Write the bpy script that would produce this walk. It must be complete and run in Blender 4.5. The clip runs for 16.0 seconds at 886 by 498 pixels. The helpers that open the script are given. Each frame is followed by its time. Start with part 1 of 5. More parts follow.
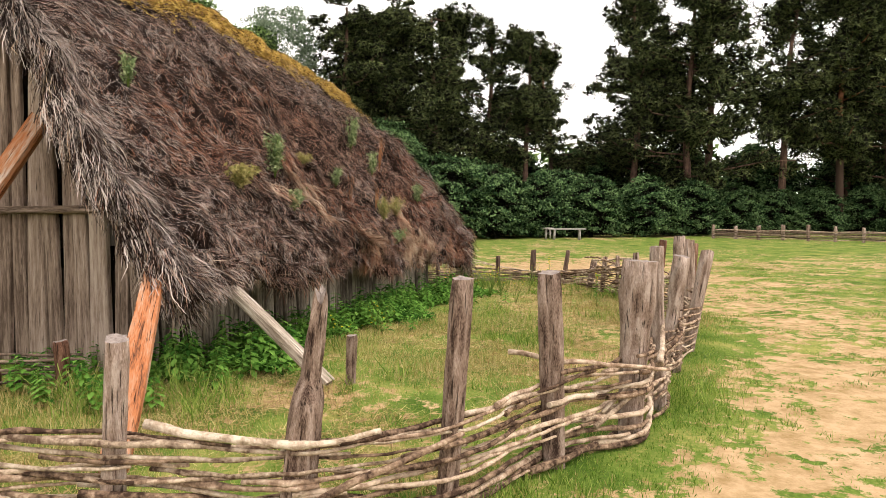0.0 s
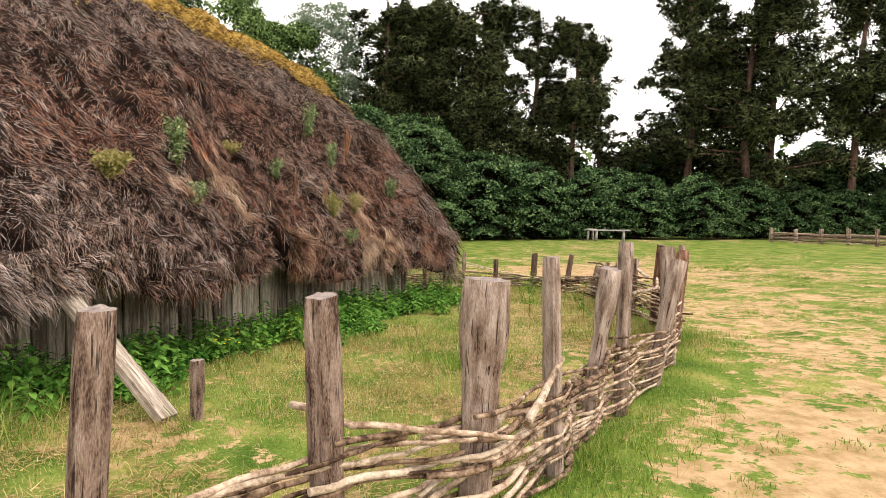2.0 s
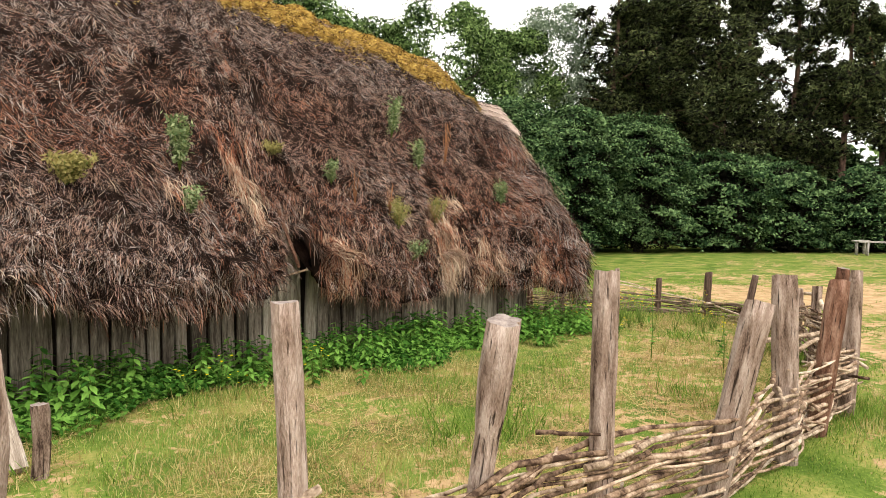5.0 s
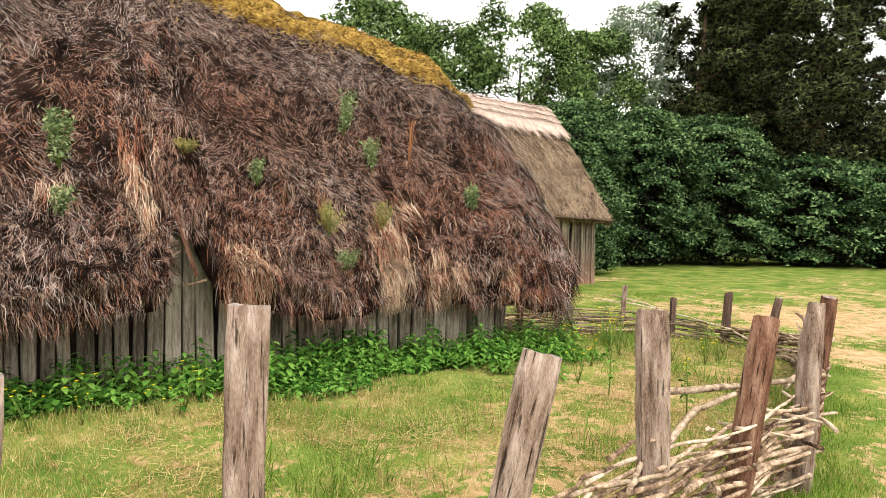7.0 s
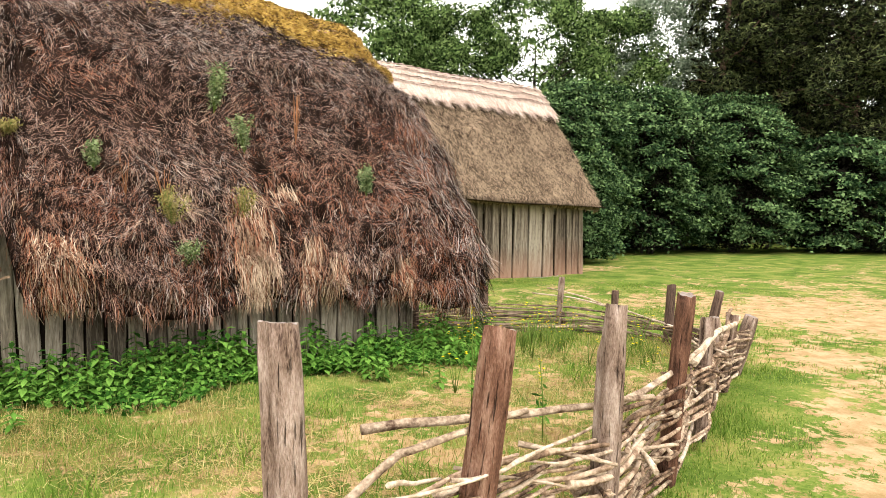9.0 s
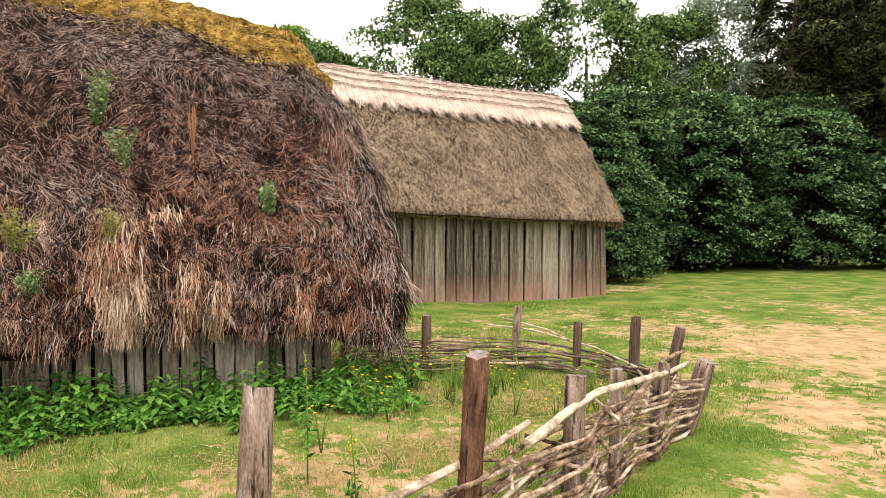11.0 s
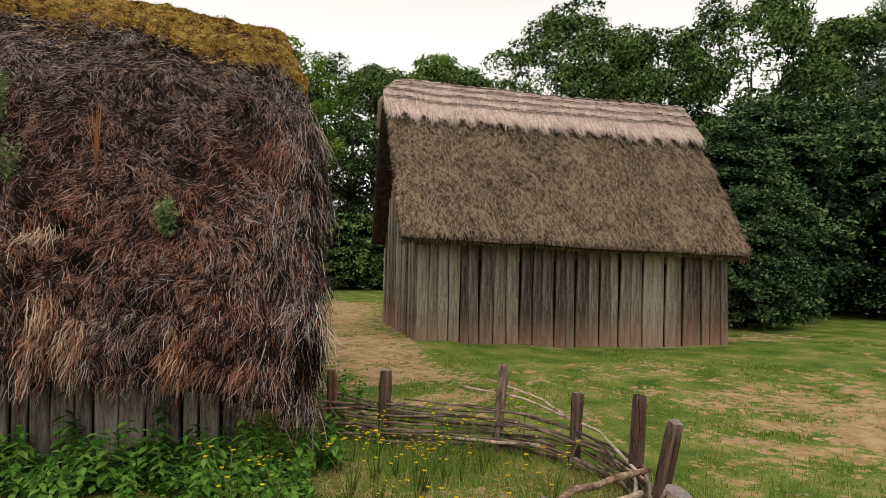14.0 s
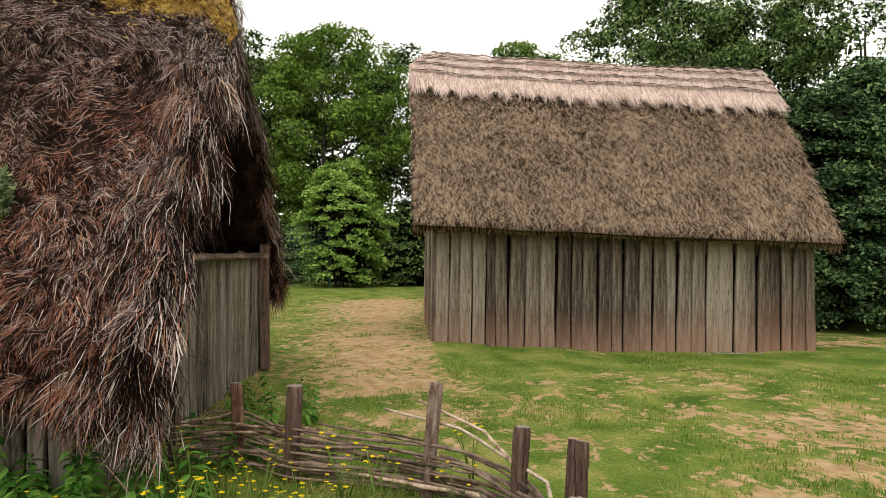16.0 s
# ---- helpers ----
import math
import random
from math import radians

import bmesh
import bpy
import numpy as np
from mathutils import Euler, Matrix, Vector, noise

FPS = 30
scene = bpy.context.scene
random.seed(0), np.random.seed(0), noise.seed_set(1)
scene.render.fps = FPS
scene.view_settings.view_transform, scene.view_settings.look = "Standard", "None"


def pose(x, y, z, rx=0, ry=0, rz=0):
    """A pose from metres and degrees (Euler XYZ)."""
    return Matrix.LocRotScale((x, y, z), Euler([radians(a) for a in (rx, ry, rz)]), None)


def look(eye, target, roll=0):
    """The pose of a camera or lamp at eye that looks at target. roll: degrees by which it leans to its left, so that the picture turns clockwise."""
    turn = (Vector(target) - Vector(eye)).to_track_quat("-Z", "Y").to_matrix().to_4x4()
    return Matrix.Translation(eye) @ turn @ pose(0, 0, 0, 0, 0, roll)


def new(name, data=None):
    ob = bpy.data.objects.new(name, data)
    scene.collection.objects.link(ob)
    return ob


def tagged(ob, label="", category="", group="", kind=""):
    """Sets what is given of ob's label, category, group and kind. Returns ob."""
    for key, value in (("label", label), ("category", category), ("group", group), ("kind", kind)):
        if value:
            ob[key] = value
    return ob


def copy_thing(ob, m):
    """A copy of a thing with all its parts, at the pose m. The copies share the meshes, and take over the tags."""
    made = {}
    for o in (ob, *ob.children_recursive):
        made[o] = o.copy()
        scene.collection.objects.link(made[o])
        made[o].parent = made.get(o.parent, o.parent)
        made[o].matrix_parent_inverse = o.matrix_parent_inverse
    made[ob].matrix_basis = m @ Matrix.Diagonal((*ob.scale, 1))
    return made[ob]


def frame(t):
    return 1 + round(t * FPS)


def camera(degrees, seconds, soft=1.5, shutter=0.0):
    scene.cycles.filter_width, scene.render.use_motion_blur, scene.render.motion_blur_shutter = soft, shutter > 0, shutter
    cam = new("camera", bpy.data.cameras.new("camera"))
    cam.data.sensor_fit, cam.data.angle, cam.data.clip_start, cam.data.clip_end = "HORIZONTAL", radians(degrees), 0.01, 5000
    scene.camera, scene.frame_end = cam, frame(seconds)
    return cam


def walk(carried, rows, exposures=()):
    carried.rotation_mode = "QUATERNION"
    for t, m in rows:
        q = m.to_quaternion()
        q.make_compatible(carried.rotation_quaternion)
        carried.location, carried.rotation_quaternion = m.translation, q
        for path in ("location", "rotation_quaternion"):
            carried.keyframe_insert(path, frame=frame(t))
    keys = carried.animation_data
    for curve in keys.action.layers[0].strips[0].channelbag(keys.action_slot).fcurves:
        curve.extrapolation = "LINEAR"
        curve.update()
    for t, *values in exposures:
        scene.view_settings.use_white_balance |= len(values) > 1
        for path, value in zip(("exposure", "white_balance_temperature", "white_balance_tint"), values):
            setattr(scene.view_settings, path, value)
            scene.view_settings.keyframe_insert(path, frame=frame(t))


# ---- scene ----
cam = camera(66.4, 16.0, soft=0.6)
METRES, EYE, TILT, LEAN, TURN = 15.0, 1.5, -3.0, 0.0, 0.0
ROWS = [
    (0.0, 0.0, 0.0, 0.0, 0.0, 0.0, -0.0),
    (0.5, 0.0244, 0.0211, 0.0023, 0.8, -0.2, -0.32),
    (1.0, 0.0455, 0.0461, -0.0002, 1.64, -0.27, -0.53),
    (1.5, 0.0665, 0.0683, 0.0028, 3.27, -0.25, -0.51),
    (2.0, 0.0913, 0.0891, 0.0042, 5.11, -0.1, -0.82),
    (2.5, 0.1106, 0.1113, 0.0037, 7.33, 0.14, -0.97),
    (3.0, 0.1271, 0.1372, 0.0087, 13.24, 0.06, -0.81),
    (3.5, 0.1495, 0.1612, 0.0079, 16.59, 0.08, -0.98),
    (6.0, 0.2266, 0.2926, 0.0166, 32.15, 0.11, -2.34),
    (6.5, 0.2439, 0.3206, 0.0182, 33.65, 0.19, -2.65),
    (7.0, 0.2654, 0.3461, 0.0213, 34.64, 0.28, -3.0),
    (7.5, 0.2788, 0.377, 0.0213, 35.54, 0.21, -3.06),
    (8.0, 0.2923, 0.403, 0.0254, 36.57, -0.36, -2.87),
    (8.5, 0.3102, 0.4325, 0.0277, 37.31, -0.71, -2.79),
    (9.0, 0.3186, 0.4608, 0.0262, 38.13, -0.75, -2.39),
    (9.5, 0.3251, 0.491, 0.0315, 39.41, -0.75, -2.04),
    (10.0, 0.3365, 0.5205, 0.032, 40.81, -0.48, -1.84),
    (12.5, 0.3614, 0.6702, 0.043, 51.63, 1.35, -2.7),
    (13.0, 0.359, 0.696, 0.0443, 54.15, 1.55, -2.92),
    (13.5, 0.3563, 0.7262, 0.0488, 56.34, 1.85, -3.33),
    (14.0, 0.346, 0.7548, 0.047, 58.74, 2.14, -3.49),
    (14.5, 0.3351, 0.7803, 0.0503, 61.04, 2.13, -3.48),
    (15.0, 0.3263, 0.8112, 0.0488, 62.81, 2.05, -3.59),
    (15.5, 0.313, 0.8415, 0.0458, 64.7, 1.65, -3.37),
    (16.0, 0.3003, 0.8732, 0.0476, 66.97, 1.38, -3.21),
]
EXPOSURES = [(0.0, 0.17, 7100, 14), (2.5, 0.24, 7100, 14), (3.5, 0.22, 7050, 13), (7.0, 0.47, 7000, 10), (10.0, 0.54, 7000, 11), (12.3, -0.31, 6980, 11), (14.0, -0.83, 6980, 12), (15.5, -0.86, 6980, 12), (16.0, -0.40, 6960, 10)]
walk(cam, [(t, pose(0, 0, EYE, TILT, LEAN, TURN) @ pose(METRES * x, METRES * y, METRES * z, 90 + pitch, roll, yaw)) for t, x, y, z, yaw, pitch, roll in ROWS], EXPOSURES)

# ---- sky and sun: a bright overcast day ----
world = bpy.data.worlds.new("overcast_sky")
scene.world = world
world.use_nodes = True
wn, wl = world.node_tree.nodes, world.node_tree.links
wn.clear()
sky = wn.new("ShaderNodeTexSky")
sky.sky_type = "NISHITA"
sky.sun_disc = False
sky.sun_elevation, sky.sun_rotation = radians(64), radians(120)
sky.air_density, sky.dust_density = 1.0, 1.0
grey = wn.new("ShaderNodeHueSaturation")
grey.inputs["Saturation"].default_value = 0.04
back = wn.new("ShaderNodeBackground")
back.inputs["Strength"].default_value = 0.44
wout = wn.new("ShaderNodeOutputWorld")
wl.new(sky.outputs[0], grey.inputs["Color"])
wl.new(grey.outputs[0], back.inputs["Color"])
wl.new(back.outputs[0], wout.inputs["Surface"])

sun = new("sun", bpy.data.lights.new("sun", "SUN"))
sun.data.energy, sun.data.angle, sun.data.color = 1.4, radians(16), (1.0, 0.97, 0.92)
sun.matrix_world = look((10, -6, 24), (0, 0, 0))

rng = np.random.default_rng(7)
rnd = random.Random(11)


# ---- materials ----
def material(name, tones, rough=0.9, scale=6.0, stretch=(1, 1, 1), bump=0.3, fine=60.0, island=0.0, spec=0.03, objvar=0.0, metal=0.0, crack=0.0):
    """A surface of two to four tones mixed by coarse and fine noise, with relief."""
    m = bpy.data.materials.new(name)
    m.use_nodes = True
    nt = m.node_tree
    nodes, links = nt.nodes, nt.links
    bsdf = nodes["Principled BSDF"]
    bsdf.inputs["Roughness"].default_value = rough
    bsdf.inputs["Metallic"].default_value = metal
    bsdf.inputs["Specular IOR Level"].default_value = spec
    co = nodes.new("ShaderNodeTexCoord")
    mp = nodes.new("ShaderNodeMapping")
    mp.inputs["Scale"].default_value = stretch
    links.new(co.outputs["Object"], mp.inputs["Vector"])
    big = nodes.new("ShaderNodeTexNoise")
    big.inputs["Scale"].default_value, big.inputs["Detail"].default_value = scale, 5.0
    small = nodes.new("ShaderNodeTexNoise")
    small.inputs["Scale"].default_value, small.inputs["Detail"].default_value = fine, 3.0
    links.new(mp.outputs[0], big.inputs["Vector"])
    links.new(mp.outputs[0], small.inputs["Vector"])
    add = nodes.new("ShaderNodeMath")
    add.operation = "MULTIPLY_ADD"
    links.new(small.outputs["Fac"], add.inputs[0])
    add.inputs[1].default_value = 0.5
    links.new(big.outputs["Fac"], add.inputs[2])
    value = add.outputs[0]
    for amount, source in ((island, "island"), (objvar, "object")):
        if amount:
            info = nodes.new("ShaderNodeNewGeometry" if source == "island" else "ShaderNodeObjectInfo")
            more = nodes.new("ShaderNodeMath")
            more.operation = "MULTIPLY_ADD"
            links.new(info.outputs["Random Per Island" if source == "island" else "Random"], more.inputs[0])
            more.inputs[1].default_value = amount
            links.new(value, more.inputs[2])
            shift = nodes.new("ShaderNodeMath")
            shift.operation = "SUBTRACT"
            links.new(more.outputs[0], shift.inputs[0])
            shift.inputs[1].default_value = amount / 2
            value = shift.outputs[0]
    ramp = nodes.new("ShaderNodeValToRGB")
    els = ramp.color_ramp.elements
    while len(els) < len(tones):
        els.new(0.5)
    for k, tone in enumerate(tones):
        els[k].position = 0.5 + 0.5 * k / max(1, len(tones) - 1)
        els[k].color = (*tone, 1)
    links.new(value, ramp.inputs[0])
    links.new(ramp.outputs[0], bsdf.inputs["Base Color"])
    if crack:   # drying cracks and rot along the grain
        mp2 = nodes.new("ShaderNodeMapping")
        mp2.inputs["Scale"].default_value = (54, 54, 3.2)
        links.new(co.outputs["Object"], mp2.inputs["Vector"])
        slit = nodes.new("ShaderNodeTexNoise")
        slit.inputs["Scale"].default_value, slit.inputs["Detail"].default_value = 1.6, 6.0
        links.new(mp2.outputs[0], slit.inputs["Vector"])
        open_ = nodes.new("ShaderNodeMapRange")
        open_.inputs["From Min"].default_value, open_.inputs["From Max"].default_value = crack, crack + 0.07
        open_.inputs["To Max"].default_value = 0.85
        links.new(slit.outputs["Fac"], open_.inputs["Value"])
        dark = nodes.new("ShaderNodeMix")
        dark.data_type = "RGBA"
        links.new(open_.outputs[0], dark.inputs["Factor"])
        links.new(ramp.outputs[0], dark.inputs["A"])
        dark.inputs["B"].default_value = (0.022, 0.015, 0.012, 1)
        links.new(dark.outputs["Result"], bsdf.inputs["Base Color"])
        deep = nodes.new("ShaderNodeMath")
        deep.operation = "SUBTRACT"
        links.new(value, deep.inputs[0])
        links.new(open_.outputs[0], deep.inputs[1])
        value = deep.outputs[0]
    if bump:
        b = nodes.new("ShaderNodeBump")
        b.inputs["Strength"].default_value, b.inputs["Distance"].default_value = bump, 0.02
        links.new(value, b.inputs["Height"])
        links.new(b.outputs[0], bsdf.inputs["Normal"])
    return m


def leaf_material(name, tones, rough=0.75, through_light=0.3):
    """Leaves: tone by leaf and by plant, a little light shining through."""
    m = material(name, tones, rough, scale=0.6, bump=0, fine=3.0, island=0.75, spec=0.04)
    nt = m.node_tree
    bsdf = nt.nodes["Principled BSDF"]
    ramp = next(n for n in nt.nodes if n.type == "VALTORGB")
    thin = nt.nodes.new("ShaderNodeBsdfTranslucent")
    mix = nt.nodes.new("ShaderNodeMixShader")
    mix.inputs[0].default_value = through_light
    nt.links.new(ramp.outputs[0], thin.inputs["Color"])
    nt.links.new(bsdf.outputs[0], mix.inputs[1])
    nt.links.new(thin.outputs[0], mix.inputs[2])
    nt.links.new(mix.outputs[0], nt.nodes["Material Output"].inputs["Surface"])
    return m


# old thatch taken nearly black: the shade between straws is in its colour
STRAW_BASE_SHADE = material("old_thatch_and_shade", [(0.005, 0.003, 0.0025), (0.014, 0.008, 0.006), (0.040, 0.023, 0.017)], scale=5, fine=110, bump=1.0, island=0.3)
STRAW_GREY = material("grey_straw", [(0.028, 0.021, 0.019), (0.155, 0.126, 0.115), (0.50, 0.42, 0.375)], scale=11, fine=45, bump=0, island=1.15)
STRAW_BROWN = material("brown_straw", [(0.012, 0.006, 0.005), (0.092, 0.050, 0.040), (0.38, 0.24, 0.185)], scale=11, fine=45, bump=0, island=1.15)
STRAW_RED = material("red_straw", [(0.018, 0.006, 0.004), (0.115, 0.038, 0.024), (0.34, 0.145, 0.085)], scale=11, fine=45, bump=0, island=1.15)
STRAW_PALE = material("pale_straw", [(0.22, 0.135, 0.09), (0.40, 0.27, 0.185), (0.60, 0.46, 0.34)], scale=2, fine=30, bump=0, island=1.0)
MOSS = material("ochre_moss", [(0.075, 0.043, 0.014), (0.38, 0.24, 0.055), (0.58, 0.42, 0.13)], scale=9, fine=60, bump=0.4, island=1.0)
MOSS_HEART = material("moss_cushion", [(0.05, 0.027, 0.010), (0.21, 0.125, 0.030), (0.40, 0.27, 0.08)], scale=9, fine=70, bump=1.0)
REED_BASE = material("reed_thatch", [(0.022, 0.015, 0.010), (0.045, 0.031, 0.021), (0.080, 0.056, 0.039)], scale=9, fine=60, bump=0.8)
REED = material("reed_straw", [(0.016, 0.010, 0.006), (0.092, 0.061, 0.039), (0.42, 0.31, 0.215)], scale=1.5, fine=20, bump=0, island=1.6)
CAP_BASE = material("ridge_straw_base", [(0.27, 0.20, 0.16), (0.40, 0.31, 0.25)], scale=4, fine=70, bump=0.6)
CAP = material("ridge_straw", [(0.28, 0.20, 0.165), (0.45, 0.34, 0.285), (0.62, 0.50, 0.43)], scale=2, fine=20, bump=0, island=1.0)
LIGGER = material("hazel_ligger", [(0.06, 0.04, 0.03), (0.14, 0.095, 0.075)], scale=10, bump=0.3)
PLANK_GREY = material("weathered_plank", [(0.09, 0.062, 0.047), (0.25, 0.185, 0.145), (0.40, 0.32, 0.265)], scale=4, stretch=(6, 6, 0.5), fine=26, bump=0.5, objvar=0.35, crack=0.63)
PLANK_HUT = material("weathered_stave", [(0.05, 0.040, 0.030), (0.175, 0.150, 0.115), (0.33, 0.295, 0.235)], scale=4, stretch=(6, 6, 0.6), fine=26, bump=0.5, objvar=0.35, crack=0.64)
POST_GREY = material("weathered_post", [(0.05, 0.03, 0.023), (0.20, 0.138, 0.105), (0.32, 0.24, 0.195), (0.46, 0.37, 0.315)], scale=3.2, stretch=(7, 7, 1.6), fine=34, bump=1.0, objvar=0.2, crack=0.615)
POST_RED = material("red_brown_post", [(0.05, 0.026, 0.018), (0.17, 0.085, 0.056), (0.33, 0.20, 0.145)], scale=3.2, stretch=(7, 7, 1.6), fine=34, bump=1.0, objvar=0.2, crack=0.615)
POST_DARK = material("dark_post", [(0.055, 0.035, 0.03), (0.13, 0.085, 0.065), (0.22, 0.15, 0.12)], scale=5, stretch=(5, 5, 0.45), fine=40, bump=0.9, objvar=0.2, crack=0.615)
# wall backing coloured near-black, standing in for the shade between boards
GAP_SHADE = material("gap_shade_backing", [(0.008, 0.006, 0.005), (0.022, 0.016, 0.012)], scale=5, stretch=(5, 5, 0.45), fine=40, bump=0.5)
END_GRAIN = material("end_grain", [(0.14, 0.11, 0.10), (0.32, 0.27, 0.24)], scale=30, fine=90, bump=0.5)
PROP_PALE = material("pale_hewn_wood", [(0.13, 0.10, 0.075), (0.30, 0.245, 0.195), (0.52, 0.46, 0.39)], scale=5, stretch=(6, 6, 0.5), fine=40, bump=0.6, crack=0.62)
PROP_ORANGE = material("orange_hewn_wood", [(0.09, 0.045, 0.03), (0.36, 0.13, 0.055), (0.38, 0.20, 0.12), (0.46, 0.39, 0.34)], scale=3, stretch=(4, 4, 0.5), fine=30, bump=0.6, crack=0.60)
ROD = material("hazel_rod", [(0.045, 0.027, 0.019), (0.24, 0.16, 0.108), (0.52, 0.40, 0.30)], scale=14, fine=60, bump=0.8, objvar=0.35)
ROD_PALE = material("bleached_rod", [(0.09, 0.055, 0.038), (0.35, 0.265, 0.19), (0.60, 0.50, 0.40)], scale=14, fine=60, bump=0.8, objvar=0.25)
ROD_DARK = material("dark_rod", [(0.06, 0.045, 0.035), (0.17, 0.12, 0.09), (0.28, 0.21, 0.16)], scale=9, fine=45, bump=0.5, objvar=0.35)
BENCH_WOOD = material("bench_wood", [(0.20, 0.18, 0.16), (0.42, 0.39, 0.36)], scale=5, stretch=(1, 5, 5), bump=0.3)
PINE_BARK = material("pine_bark", [(0.035, 0.022, 0.018), (0.10, 0.06, 0.045), (0.20, 0.12, 0.09)], scale=2.5, stretch=(2, 2, 0.6), fine=14, bump=1.0)
PINE_BARK_RED = material("red_pine_bark", [(0.09, 0.035, 0.02), (0.24, 0.10, 0.055), (0.34, 0.17, 0.10)], scale=2.5, stretch=(2, 2, 0.6), fine=14, bump=1.0)
BARK = material("grey_bark", [(0.03, 0.025, 0.02), (0.09, 0.075, 0.06)], scale=3, stretch=(2, 2, 0.5), bump=0.8)
def aged_pine_bark():
    """Orange flaking bark up the stem, grey-brown and furrowed below."""
    nt = PINE_BARK_RED.node_tree
    bsdf = nt.nodes["Principled BSDF"]
    geo = nt.nodes.new("ShaderNodeNewGeometry")
    sep = nt.nodes.new("ShaderNodeSeparateXYZ")
    nt.links.new(geo.outputs["Position"], sep.inputs[0])
    up = nt.nodes.new("ShaderNodeMapRange")
    up.inputs["From Min"].default_value, up.inputs["From Max"].default_value = 5.5, 9.0
    nt.links.new(sep.outputs["Z"], up.inputs["Value"])
    mix = nt.nodes.new("ShaderNodeMix")
    mix.data_type = "RGBA"
    nt.links.new(up.outputs[0], mix.inputs["Factor"])
    mix.inputs["A"].default_value = (0.07, 0.045, 0.035, 1)
    nt.links.new(bsdf.inputs["Base Color"].links[0].from_socket, mix.inputs["B"])
    nt.links.new(mix.outputs["Result"], bsdf.inputs["Base Color"])


aged_pine_bark()
NEEDLE = leaf_material("pine_needles", [(0.010, 0.015, 0.006), (0.050, 0.068, 0.026), (0.135, 0.155, 0.060)], through_light=0.1)
HEDGE_LEAF = leaf_material("hedge_leaves", [(0.008, 0.022, 0.008), (0.036, 0.078, 0.029), (0.15, 0.235, 0.095)], through_light=0.15)
OAK_LEAF = leaf_material("broad_leaves", [(0.010, 0.024, 0.006), (0.068, 0.122, 0.032), (0.22, 0.315, 0.11)])
BRIGHT_LEAF = leaf_material("bright_leaves", [(0.05, 0.10, 0.015), (0.12, 0.20, 0.035), (0.19, 0.29, 0.06)])
WILLOW_LEAF = leaf_material("willow_leaves", [(0.08, 0.115, 0.07), (0.17, 0.22, 0.145), (0.28, 0.34, 0.24)])
# inner leaves and twigs of the crowns, with their shade painted in as near-black
INNER_SHADE = material("inner_leaf_shade", [(0.004, 0.004, 0.003), (0.016, 0.015, 0.010)], scale=8, bump=0)
NETTLE_LEAF = leaf_material("nettle_leaves", [(0.025, 0.085, 0.012), (0.08, 0.20, 0.03), (0.16, 0.32, 0.06)])
GRASS = leaf_material("grass_blades", [(0.070, 0.150, 0.018), (0.155, 0.255, 0.040), (0.30, 0.37, 0.09)], through_light=0.3)
GRASS_DRY = leaf_material("dry_grass", [(0.26, 0.21, 0.07), (0.42, 0.33, 0.13), (0.55, 0.45, 0.22)], through_light=0.3)
DRY_LITTER = leaf_material("brown_dead_grass", [(0.16, 0.10, 0.045), (0.28, 0.185, 0.085), (0.40, 0.28, 0.14)], through_light=0.2)
BUSH_LEAF = leaf_material("fresh_willow_leaves", [(0.11, 0.20, 0.035), (0.22, 0.36, 0.075), (0.34, 0.48, 0.13)])
SPRIG = leaf_material("sprig_leaves", [(0.08, 0.125, 0.05), (0.19, 0.25, 0.115), (0.36, 0.42, 0.22)])
YELLOW = leaf_material("yellow_petals", [(0.55, 0.40, 0.01), (0.75, 0.58, 0.02)])
SEDUM = leaf_material("yellow_green_sedum", [(0.17, 0.155, 0.05), (0.38, 0.33, 0.13)])
STEM = material("green_stem", [(0.07, 0.13, 0.02), (0.14, 0.20, 0.05)], scale=20)
DRY_STEM = material("dry_stem", [(0.22, 0.09, 0.04), (0.36, 0.17, 0.08)], scale=20)
GREEN_METAL = material("green_painted_steel", [(0.008, 0.03, 0.02), (0.014, 0.045, 0.03)], rough=0.5, scale=20, bump=0.05, spec=0.5)
FLINT = material("flint_footing", [(0.16, 0.15, 0.14), (0.36, 0.34, 0.31)], scale=12, bump=0.8, objvar=0.3)


